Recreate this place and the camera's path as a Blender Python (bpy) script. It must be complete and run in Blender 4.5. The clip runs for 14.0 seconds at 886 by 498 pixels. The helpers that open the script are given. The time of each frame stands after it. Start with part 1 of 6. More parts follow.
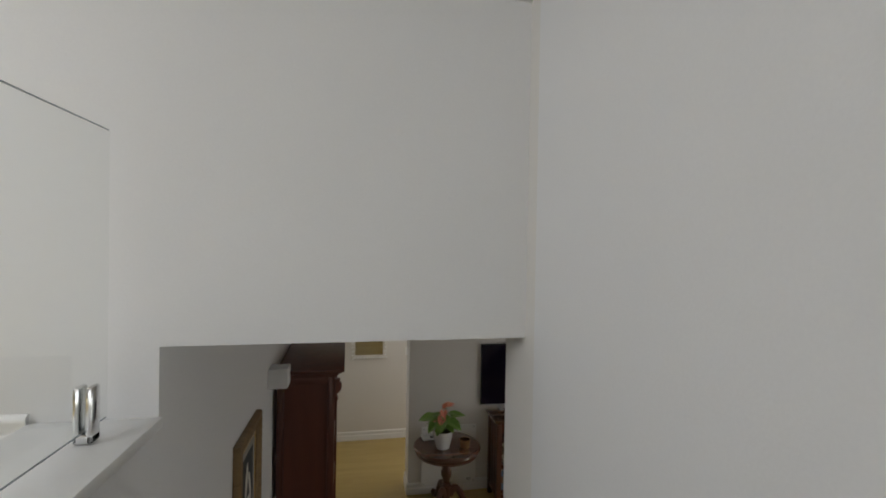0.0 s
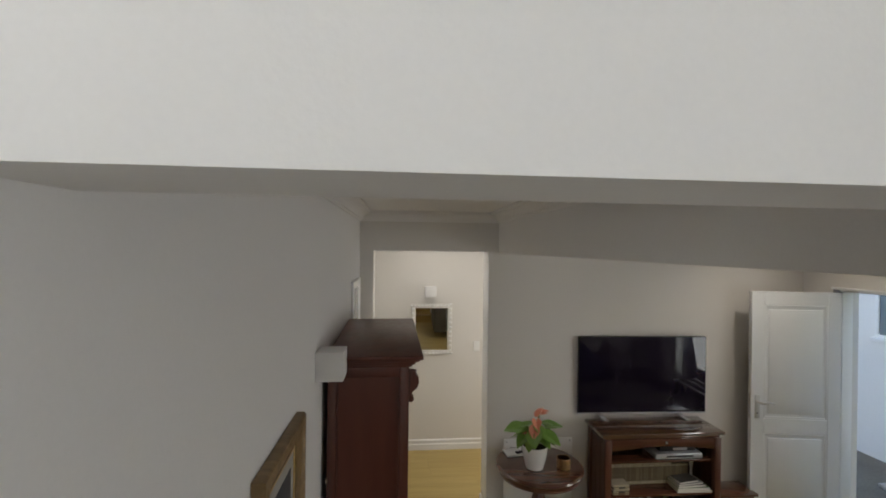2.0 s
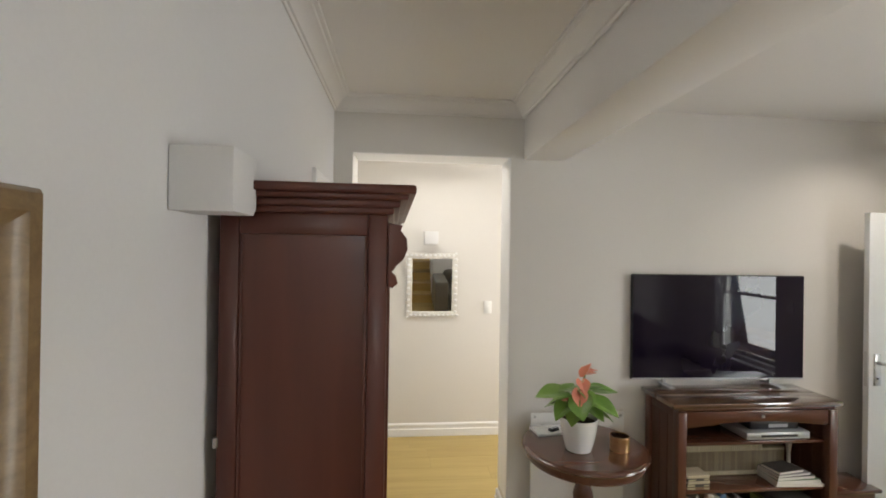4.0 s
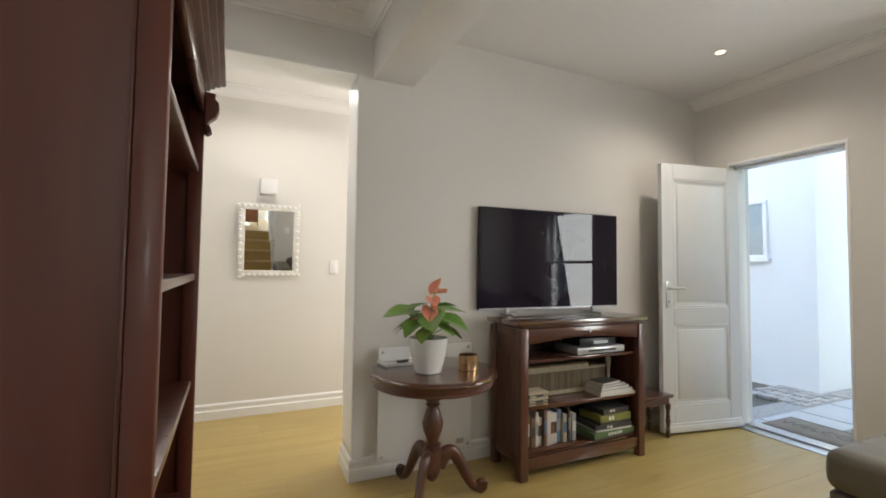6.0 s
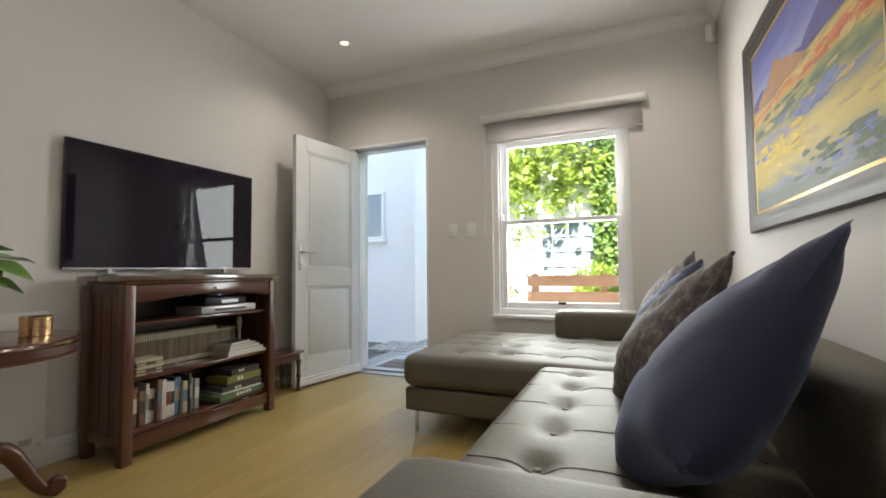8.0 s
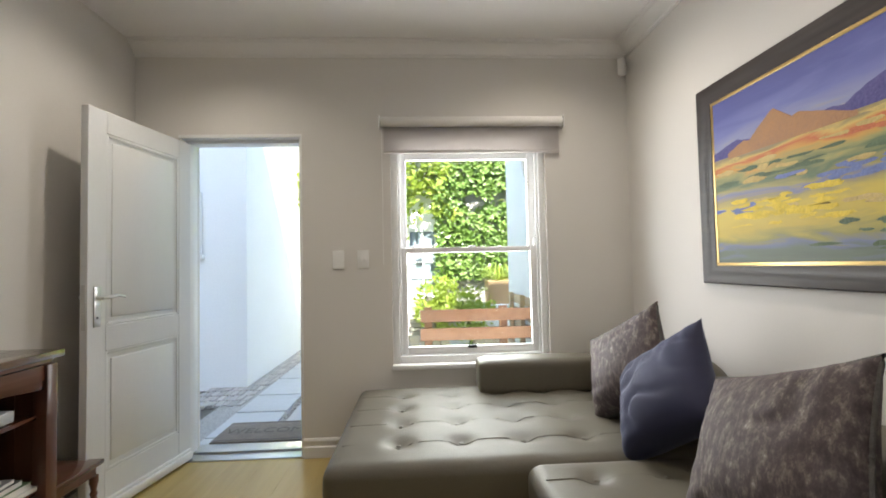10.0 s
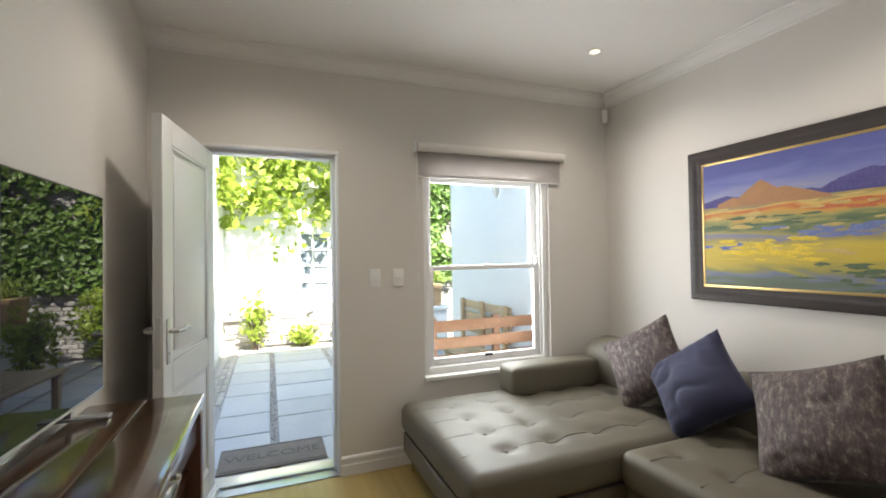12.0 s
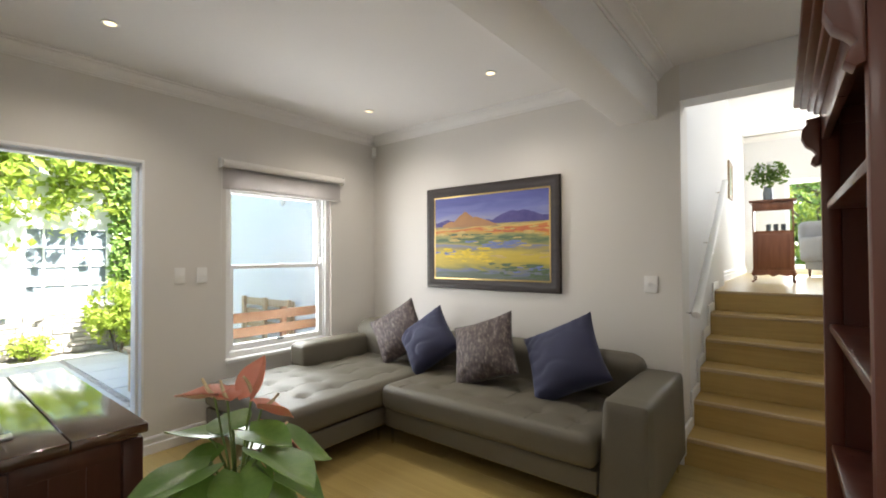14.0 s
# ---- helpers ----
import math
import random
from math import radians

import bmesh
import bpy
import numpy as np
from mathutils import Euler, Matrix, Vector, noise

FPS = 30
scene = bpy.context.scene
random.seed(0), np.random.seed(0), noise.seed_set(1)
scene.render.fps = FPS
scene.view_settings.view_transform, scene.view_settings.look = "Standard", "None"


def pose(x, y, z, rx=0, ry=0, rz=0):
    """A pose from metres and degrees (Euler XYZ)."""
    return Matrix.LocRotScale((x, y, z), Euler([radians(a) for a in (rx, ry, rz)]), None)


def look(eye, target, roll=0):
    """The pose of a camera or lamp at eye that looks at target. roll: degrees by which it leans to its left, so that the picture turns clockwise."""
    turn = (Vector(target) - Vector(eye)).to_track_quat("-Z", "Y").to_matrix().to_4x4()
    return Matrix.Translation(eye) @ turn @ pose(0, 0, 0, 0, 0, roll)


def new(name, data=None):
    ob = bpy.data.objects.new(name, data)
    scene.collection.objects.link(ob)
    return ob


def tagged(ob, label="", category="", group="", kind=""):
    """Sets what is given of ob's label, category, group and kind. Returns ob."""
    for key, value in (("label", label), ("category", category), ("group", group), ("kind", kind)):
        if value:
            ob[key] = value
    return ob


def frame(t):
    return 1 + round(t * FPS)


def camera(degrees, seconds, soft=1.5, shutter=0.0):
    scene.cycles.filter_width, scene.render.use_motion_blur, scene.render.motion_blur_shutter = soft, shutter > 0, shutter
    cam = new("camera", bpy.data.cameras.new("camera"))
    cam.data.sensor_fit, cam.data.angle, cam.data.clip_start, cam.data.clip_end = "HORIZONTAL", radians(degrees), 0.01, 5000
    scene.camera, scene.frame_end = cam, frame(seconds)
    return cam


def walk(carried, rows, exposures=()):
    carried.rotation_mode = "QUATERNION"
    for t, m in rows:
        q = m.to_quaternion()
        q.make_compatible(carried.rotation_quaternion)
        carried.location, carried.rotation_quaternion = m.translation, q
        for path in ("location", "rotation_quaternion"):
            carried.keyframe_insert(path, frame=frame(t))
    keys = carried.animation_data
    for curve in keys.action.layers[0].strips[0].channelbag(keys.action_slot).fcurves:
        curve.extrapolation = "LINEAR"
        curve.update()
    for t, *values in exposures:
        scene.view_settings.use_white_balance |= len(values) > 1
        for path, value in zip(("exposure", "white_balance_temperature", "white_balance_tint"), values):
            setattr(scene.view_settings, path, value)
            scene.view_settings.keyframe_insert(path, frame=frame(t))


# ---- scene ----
cam = camera(90.3, 14.0, soft=1.8)
PATH = [
    (0, (-0.053, 0.099, 2.734), (0.332, 2.062, 2.713), 1.0),
    (0.5, (-0.189, 0.335, 2.701), (0.005, 2.325, 2.679), 1.2),
    (1, (-0.191, 0.621, 2.653), (0.008, 2.611, 2.641), 0.9),
    (1.5, (-0.209, 0.817, 2.553), (-0.02, 2.808, 2.546), 0.9),
    (2, (-0.224, 1.086, 2.385), (-0.037, 3.077, 2.381), 0.7),
    (2.5, (-0.244, 1.356, 2.2), (-0.054, 3.347, 2.197), 0.7),
    (2.7, (-0.224, 1.429, 2.17), (-0.044, 3.421, 2.163), 0.8),
    (4.8, (-0.137, 2.345, 1.465), (0.062, 4.334, 1.519), 1.0),
    (5, (-0.127, 2.348, 1.414), (0.105, 4.333, 1.484), 1.0),
    (5.5, (-0.064, 2.321, 1.348), (0.49, 4.242, 1.424), 0.8),
    (6, (-0.068, 2.311, 1.217), (0.762, 4.129, 1.305), 0.7),
    (6.5, (-0.05, 2.29, 1.098), (0.983, 3.999, 1.199), 0.7),
    (7, (-0.033, 2.264, 1.007), (1.275, 3.773, 1.115), 0.3),
    (7.5, (-0.027, 2.241, 0.931), (1.599, 3.4, 1.047), -0.2),
    (8, (0.039, 2.206, 0.922), (1.88, 2.98, 1.022), -0.6),
    (8.2, (0.077, 2.201, 0.92), (2.003, 2.728, 1.026), -0.9),
    (8.7, (0.155, 2.215, 0.985), (2.14, 2.39, 1.075), -1.1),
    (9.2, (0.285, 2.44, 1.07), (2.285, 2.43, 1.155), -1.2),
    (9.75, (0.475, 2.83, 1.165), (2.474, 2.75, 1.245), -1.3),
    (10.3, (0.679, 3.255, 1.254), (2.674, 3.136, 1.326), -1.2),
    (10.5, (0.701, 3.397, 1.28), (2.697, 3.296, 1.35), -0.8),
    (11, (0.756, 3.713, 1.325), (2.752, 3.608, 1.379), -0.7),
    (11.5, (0.719, 3.988, 1.368), (2.7, 3.716, 1.415), -0.8),
    (12, (0.597, 4.219, 1.396), (2.457, 3.485, 1.432), -0.9),
    (12.5, (0.436, 4.378, 1.387), (2.075, 3.232, 1.436), -0.7),
    (13, (0.189, 4.653, 1.387), (1.686, 3.328, 1.426), -0.6),
    (13.5, (0.012, 4.785, 1.412), (1.39, 3.337, 1.444), -0.5),
    (14, (-0.116, 4.92, 1.401), (1.131, 3.357, 1.432), -0.3),
]
EXPOSURES = [(0.0, 1.12), (1.4, 1.12), (1.9, 1.65), (2.5, 2.6), (3.2, 2.75), (5.5, 2.75), (7.5, 2.55), (9.0, 2.5), (10.8, 2.5), (12.0, 2.5), (14.0, 2.6)]
walk(cam, [(t, look(eye, target, roll)) for t, eye, target, roll in PATH], EXPOSURES)

# ---- world and light ----
SUN = Vector((0.58, 0.14, -0.80)).normalized()
world = bpy.data.worlds.new("world")
scene.world = world
world.use_nodes = True
sky = world.node_tree.nodes.new("ShaderNodeTexSky")
sky.sky_type, sky.sun_disc = "NISHITA", False
sky.sun_elevation = math.asin(-SUN.z)
sky.sun_rotation = math.atan2(-SUN.x, -SUN.y)
world.node_tree.nodes["Background"].inputs["Strength"].default_value = 0.15
world.node_tree.links.new(sky.outputs[0], world.node_tree.nodes["Background"].inputs["Color"])

sun = new("sun", bpy.data.lights.new("sun", "SUN"))
sun.data.energy, sun.data.angle, sun.data.color = 5.0, radians(0.5), (1.0, 0.95, 0.87)
sun.matrix_world = look((0, 0, 9), Vector((0, 0, 9)) + SUN)


def area_lamp(name, eye, target, w, h, power, colour):
    """A rectangular area lamp: daylight in an opening, or light added indoors."""
    data = bpy.data.lights.new(name, "AREA")
    data.shape, data.size, data.size_y, data.energy, data.color = "RECTANGLE", w, h, power, colour
    ob = new(name, data)
    ob.matrix_world = look(eye, target)
    return ob


area_lamp("window_daylight", (3.80, 2.69, 1.32), (2.0, 2.69, 1.0), 0.86, 1.3, 6.8, (1.0, 0.985, 0.985))
area_lamp("garden_window_daylight", (-1.0, -4.62, 2.0), (-0.4, 0.0, 2.6), 2.0, 1.4, 18, (0.95, 0.98, 1.0))
# Fill added over the landing to brighten the stairwell; no window there.
area_lamp("landing_fill", (-2.4, 0.3, 3.2), (0.0, 0.5, 2.6), 1.2, 0.6, 7.0, (0.90, 0.94, 1.0))
# Unseen fill added at the hall's closed east end to lift its walls.
area_lamp("hall_fill", (2.45, 5.70, 1.5), (0.0, 5.7, 1.2), 0.9, 1.6, 4.6, (1.0, 0.98, 0.96))
area_lamp("hall_ceiling_lamp", (0.15, 5.62, 2.62), (0.1, 5.1, 0.0), 0.5, 0.4, 1.2, (1.0, 0.95, 0.88))

# ---- materials ----
def node_material(name):
    m = bpy.data.materials.new(name)
    m.use_nodes = True
    nt = m.node_tree
    return m, nt, nt.nodes["Principled BSDF"]


def mat(name, colour, rough=0.6, metal=0.0, vary=0.08, scale=3.0, fine=60.0, bump=0.05, stretch=(1, 1, 1), colour2=None, coat=0.0, spec=0.5, rnd=0.0):
    """Base colour varied at two scales, with fine relief."""
    m, nt, b = node_material(name)
    n, l = nt.nodes, nt.links
    tc = n.new("ShaderNodeTexCoord")
    mp = n.new("ShaderNodeMapping")
    mp.inputs["Scale"].default_value = stretch
    l.new(tc.outputs["Object"], mp.inputs["Vector"])
    big = n.new("ShaderNodeTexNoise")
    big.inputs["Scale"].default_value, big.inputs["Detail"].default_value = scale, 4
    small = n.new("ShaderNodeTexNoise")
    small.inputs["Scale"].default_value, small.inputs["Detail"].default_value = fine, 3
    l.new(mp.outputs[0], big.inputs["Vector"])
    l.new(mp.outputs[0], small.inputs["Vector"])
    add = n.new("ShaderNodeMath")
    add.operation = "ADD"
    l.new(big.outputs["Fac"], add.inputs[0])
    l.new(small.outputs["Fac"], add.inputs[1])
    mr = n.new("ShaderNodeMapRange")
    mr.inputs["From Min"].default_value, mr.inputs["From Max"].default_value = 0.6, 1.4
    l.new(add.outputs[0], mr.inputs["Value"])
    fac = mr.outputs[0]
    if rnd:
        oi = n.new("ShaderNodeObjectInfo")
        mx = n.new("ShaderNodeMix")
        mx.inputs["Factor"].default_value = rnd
        l.new(fac, mx.inputs["A"])
        l.new(oi.outputs["Random"], mx.inputs["B"])
        fac = mx.outputs["Result"]
    mix = n.new("ShaderNodeMix")
    mix.data_type = "RGBA"
    c2 = colour2 or tuple(min(1, c * (1 + vary)) for c in colour)
    c1 = colour if colour2 else tuple(c * (1 - vary) for c in colour)
    mix.inputs["A"].default_value, mix.inputs["B"].default_value = (*c1, 1), (*c2, 1)
    l.new(fac, mix.inputs["Factor"])
    l.new(mix.outputs["Result"], b.inputs["Base Color"])
    rr = n.new("ShaderNodeMapRange")
    rr.inputs["To Min"].default_value, rr.inputs["To Max"].default_value = max(0.02, rough - 0.06), min(1, rough + 0.06)
    l.new(small.outputs["Fac"], rr.inputs["Value"])
    l.new(rr.outputs[0], b.inputs["Roughness"])
    b.inputs["Metallic"].default_value = metal
    b.inputs["Coat Weight"].default_value = coat
    b.inputs["Coat Roughness"].default_value = 0.15
    b.inputs["Specular IOR Level"].default_value = spec
    if bump:
        bp = n.new("ShaderNodeBump")
        bp.inputs["Strength"].default_value, bp.inputs["Distance"].default_value = bump, 0.01
        l.new(add.outputs[0], bp.inputs["Height"])
        l.new(bp.outputs[0], b.inputs["Normal"])
    return m


def glow(name, colour, strength):
    m, nt, b = node_material(name)
    b.inputs["Base Color"].default_value = (0.8, 0.8, 0.8, 1)
    b.inputs["Emission Color"].default_value = (*colour, 1)
    b.inputs["Emission Strength"].default_value = strength
    return m


def glass(name, tint=(0.97, 0.99, 0.98), rough=0.0):
    """Thin clear pane: straight transmission with a Fresnel gloss."""
    m = bpy.data.materials.new(name)
    m.use_nodes = True
    nt = m.node_tree
    nt.nodes.remove(nt.nodes["Principled BSDF"])
    tr = nt.nodes.new("ShaderNodeBsdfTransparent")
    tr.inputs["Color"].default_value = (*tint, 1)
    gl = nt.nodes.new("ShaderNodeBsdfGlossy")
    gl.inputs["Roughness"].default_value = rough
    lw = nt.nodes.new("ShaderNodeLayerWeight")
    lw.inputs["Blend"].default_value = 0.5
    pw = nt.nodes.new("ShaderNodeMath")
    pw.operation = "POWER"
    pw.inputs[1].default_value = 5.0
    fr = nt.nodes.new("ShaderNodeMath")
    fr.operation = "MULTIPLY_ADD"
    fr.inputs[1].default_value, fr.inputs[2].default_value = 0.6, 0.025
    nt.links.new(lw.outputs["Facing"], pw.inputs[0])
    nt.links.new(pw.outputs[0], fr.inputs[0])
    mx = nt.nodes.new("ShaderNodeMixShader")
    nt.links.new(fr.outputs[0], mx.inputs[0])
    nt.links.new(tr.outputs[0], mx.inputs[1])
    nt.links.new(gl.outputs[0], mx.inputs[2])
    nt.links.new(mx.outputs[0], nt.nodes["Material Output"].inputs["Surface"])
    return m


def wood(name, dark, light, rough=0.35, along="x", coat=0.2, rnd=0.25, grain=14.0):
    """Long grain along one axis, with darker streaks and a broad drift."""
    m, nt, b = node_material(name)
    n, l = nt.nodes, nt.links
    tc = n.new("ShaderNodeTexCoord")
    oi = n.new("ShaderNodeObjectInfo")
    sh = n.new("ShaderNodeVectorMath")
    sh.operation = "MULTIPLY_ADD"
    sh.inputs[1].default_value = (1, 1, 1)
    cmb = n.new("ShaderNodeCombineXYZ")
    k = n.new("ShaderNodeMath")
    k.operation = "MULTIPLY"
    k.inputs[1].default_value = 17.0
    l.new(oi.outputs["Random"], k.inputs[0])
    for i in range(3):
        l.new(k.outputs[0], cmb.inputs[i])
    l.new(tc.outputs["Object"], sh.inputs[0])
    l.new(cmb.outputs[0], sh.inputs[2])
    mp = n.new("ShaderNodeMapping")
    s = [grain, grain, grain]
    s["xyz".index(along)] = grain * 0.07
    mp.inputs["Scale"].default_value = s
    l.new(sh.outputs[0], mp.inputs["Vector"])
    g = n.new("ShaderNodeTexNoise")
    g.inputs["Scale"].default_value, g.inputs["Detail"].default_value, g.inputs["Distortion"].default_value = 1.0, 6, 1.2
    l.new(mp.outputs[0], g.inputs["Vector"])
    f = n.new("ShaderNodeTexNoise")
    f.inputs["Scale"].default_value, f.inputs["Detail"].default_value = 6.0, 4
    l.new(mp.outputs[0], f.inputs["Vector"])
    add = n.new("ShaderNodeMath")
    add.operation = "MULTIPLY_ADD"
    add.inputs[1].default_value = 0.45
    l.new(f.outputs["Fac"], add.inputs[0])
    l.new(g.outputs["Fac"], add.inputs[2])
    mr = n.new("ShaderNodeMapRange")
    mr.inputs["From Min"].default_value, mr.inputs["From Max"].default_value = 0.45, 0.95
    l.new(add.outputs[0], mr.inputs["Value"])
    mx = n.new("ShaderNodeMix")
    mx.inputs["Factor"].default_value = rnd
    l.new(mr.outputs[0], mx.inputs["A"])
    l.new(oi.outputs["Random"], mx.inputs["B"])
    c = n.new("ShaderNodeMix")
    c.data_type = "RGBA"
    c.inputs["A"].default_value, c.inputs["B"].default_value = (*dark, 1), (*light, 1)
    l.new(mx.outputs["Result"], c.inputs["Factor"])
    l.new(c.outputs["Result"], b.inputs["Base Color"])
    rr = n.new("ShaderNodeMapRange")
    rr.inputs["To Min"].default_value, rr.inputs["To Max"].default_value = max(0.03, rough - 0.08), rough + 0.1
    l.new(f.outputs["Fac"], rr.inputs["Value"])
    l.new(rr.outputs[0], b.inputs["Roughness"])
    b.inputs["Coat Weight"].default_value = coat
    b.inputs["Coat Roughness"].default_value = 0.12
    bp = n.new("ShaderNodeBump")
    bp.inputs["Strength"].default_value, bp.inputs["Distance"].default_value = 0.12, 0.004
    l.new(add.outputs[0], bp.inputs["Height"])
    l.new(bp.outputs[0], b.inputs["Normal"])
    return m


M_WALL = mat("wall_paint", (0.74, 0.715, 0.675), 0.75, vary=0.02, scale=0.8, fine=140, bump=0.03)
M_STAIRWALL = mat("stairwell_paint", (0.77, 0.765, 0.76), 0.75, vary=0.02, scale=0.8, fine=140, bump=0.03)
M_CEIL = mat("ceiling_paint", (0.84, 0.825, 0.805), 0.8, vary=0.02, scale=0.7, fine=120, bump=0.02)
M_TRIM = mat("white_gloss_paint", (0.87, 0.87, 0.86), 0.35, vary=0.02, scale=2.0, fine=40, bump=0.02)
M_DOOR = mat("door_paint", (0.78, 0.79, 0.79), 0.33, vary=0.025, scale=1.5, fine=30, bump=0.02, stretch=(6, 6, 1))
M_OAK = wood("oak_floor", (0.41, 0.290, 0.092), (0.52, 0.390, 0.140), 0.34, "x", 0.1, 0.22, 12)
M_OAKSTEP = wood("oak_step", (0.47, 0.31, 0.095), (0.59, 0.42, 0.15), 0.38, "x", 0.1, 0.15, 12)
M_NOSE = wood("oak_nosing", (0.46, 0.33, 0.17), (0.60, 0.46, 0.27), 0.35, "x", 0.1, 0.1, 12)
M_MAHOG = wood("mahogany", (0.066, 0.015, 0.008), (0.114, 0.028, 0.015), 0.42, "z", 0.10, 0.05, 5)
M_MAHOGX = wood("mahogany_flat", (0.070, 0.020, 0.013), (0.12, 0.036, 0.022), 0.30, "x", 0.35, 0.1, 8)
M_WALNUT = wood("dark_walnut", (0.066, 0.022, 0.012), (0.125, 0.047, 0.027), 0.32, "z", 0.25, 0.1, 10)
M_WALNUTX = wood("dark_walnut_flat", (0.062, 0.022, 0.013), (0.125, 0.050, 0.029), 0.17, "x", 0.5, 0.1, 10)
M_LACQUER = wood("lacquered_walnut_top", (0.075, 0.036, 0.017), (0.135, 0.068, 0.033), 0.12, "x", 1.0, 0.1, 7)
M_LACQUER.node_tree.nodes["Principled BSDF"].inputs["Coat IOR"].default_value = 1.9
M_BLACKIN = mat("cabinet_inside", (0.045, 0.024, 0.016), 0.5, vary=0.2, scale=4, fine=60)
M_SOFA = mat("grey_leather", (0.140, 0.126, 0.095), 0.52, vary=0.10, scale=5, fine=160, bump=0.10)
M_BLUE = mat("navy_cloth", (0.028, 0.031, 0.074), 0.8, vary=0.16, scale=6, fine=260, bump=0.15)
M_BLUE.node_tree.nodes["Principled BSDF"].inputs["Sheen Weight"].default_value = 0.5
M_BLUE.node_tree.nodes["Principled BSDF"].inputs["Sheen Roughness"].default_value = 0.35
M_BLUE.node_tree.nodes["Principled BSDF"].inputs["Sheen Tint"].default_value = (0.45, 0.52, 0.75, 1)
M_CHROME = mat("chrome", (0.75, 0.75, 0.75), 0.18, 1.0, vary=0.03, fine=80, bump=0.01)
M_STEEL = mat("brushed_steel", (0.62, 0.62, 0.61), 0.32, 1.0, vary=0.04, fine=120, bump=0.02, stretch=(1, 12, 1))
M_BRASS = mat("brushed_brass", (0.62, 0.40, 0.20), 0.28, 1.0, vary=0.06, fine=90, bump=0.03, stretch=(1, 1, 14))
M_BLACK = mat("black_plastic", (0.012, 0.012, 0.014), 0.4, vary=0.2, fine=100, bump=0.02)
M_SILVER = mat("silver_plastic", (0.55, 0.56, 0.57), 0.35, 0.4, vary=0.04, fine=80, bump=0.02)
M_SCREEN = mat("screen_glass", (0.009, 0.006, 0.015), 0.045, vary=0.1, scale=1, fine=5, bump=0.0, spec=0.32)
M_GLASS = glass("window_glass")
M_BALUS = glass("balustrade_glass", (0.985, 0.99, 0.987))
M_MIRROR = mat("mirror_silver", (0.88, 0.89, 0.88), 0.02, 1.0, vary=0.0, bump=0.0)
M_MIRROR.node_tree.nodes["Principled BSDF"].inputs["Roughness"].default_value = 0.01
M_SCREEN.node_tree.nodes["Principled BSDF"].inputs["Roughness"].default_value = 0.015
for link in list(M_SCREEN.node_tree.links):
    if link.to_socket.name == "Roughness":
        M_SCREEN.node_tree.links.remove(link)
for link in list(M_MIRROR.node_tree.links):
    if link.to_socket.name == "Roughness":
        M_MIRROR.node_tree.links.remove(link)
M_CERAMIC = mat("white_glazed_ceramic", (0.80, 0.80, 0.78), 0.12, vary=0.02, scale=4, fine=30, bump=0.02, coat=0.5)
M_SOIL = mat("potting_soil", (0.05, 0.035, 0.022), 0.95, vary=0.4, scale=30, fine=200, bump=0.6)
M_LEAF = mat("anthurium_leaf", (0.11, 0.25, 0.045), 0.32, vary=0.3, scale=12, fine=80, bump=0.08, colour2=(0.26, 0.42, 0.09), rnd=0.5)
M_SPATHE = mat("coral_spathe", (0.80, 0.27, 0.20), 0.3, vary=0.1, scale=14, fine=90, bump=0.06, colour2=(0.86, 0.36, 0.24), rnd=0.5)
M_SPADIX = mat("cream_spadix", (0.80, 0.66, 0.42), 0.6, vary=0.2, scale=60, fine=300, bump=0.4)
M_STEM = mat("green_stem", (0.16, 0.24, 0.06), 0.45, vary=0.2, scale=20)
M_PLASTIC = mat("white_plastic", (0.88, 0.88, 0.86), 0.38, vary=0.015, fine=60, bump=0.01)
M_BLIND = mat("blind_fabric", (0.56, 0.53, 0.51), 0.9, vary=0.08, scale=9, fine=240, bump=0.12)
M_BLINDTUBE = mat("blind_roll", (0.80, 0.78, 0.74), 0.85, vary=0.03, scale=8, fine=240, bump=0.08)
M_GILT = wood("old_gilt_wood", (0.16, 0.10, 0.045), (0.30, 0.20, 0.095), 0.42, "y", 0.1, 0.0, 20)
M_GOLD = mat("gold_slip", (0.62, 0.44, 0.18), 0.35, 0.8, vary=0.1, fine=60, bump=0.05)
M_FRAME = wood("black_brown_frame", (0.016, 0.011, 0.010), (0.04, 0.028, 0.024), 0.5, "x", 0.05, 0.0, 20)
M_PLASTER = mat("exterior_white_plaster", (0.87, 0.865, 0.85), 0.9, vary=0.04, scale=1.2, fine=70, bump=0.25)
M_SLATE = mat("paving_slate", (0.50, 0.50, 0.49), 0.75, vary=0.16, scale=3, fine=50, bump=0.35, rnd=0.5)
M_COBBLE = mat("edging_stone", (0.44, 0.41, 0.37), 0.85, vary=0.25, scale=8, fine=80, bump=0.5, rnd=0.6)
M_GRAVEL = mat("gravel_joint", (0.40, 0.38, 0.35), 0.95, vary=0.45, scale=45, fine=150, bump=0.9)
M_LEDGE = mat("stacked_stone", (0.36, 0.34, 0.31), 0.9, vary=0.3, scale=6, fine=50, bump=0.6, rnd=0.7)
M_BENCH = wood("garden_bench_wood", (0.24, 0.115, 0.058), (0.40, 0.215, 0.120), 0.5, "y", 0.1, 0.4, 14)
M_BENCHPALE = wood("weathered_bench_wood", (0.42, 0.30, 0.17), (0.58, 0.44, 0.28), 0.6, "x", 0.0, 0.4, 14)
M_IVY = mat("ivy_leaf", (0.06, 0.13, 0.024), 0.42, vary=0.3, scale=2.2, fine=40, bump=0.05, colour2=(0.21, 0.31, 0.065))
M_SHRUB = mat("lime_shrub_leaf", (0.16, 0.25, 0.03), 0.5, vary=0.3, scale=3, fine=40, bump=0.05, colour2=(0.34, 0.40, 0.06))
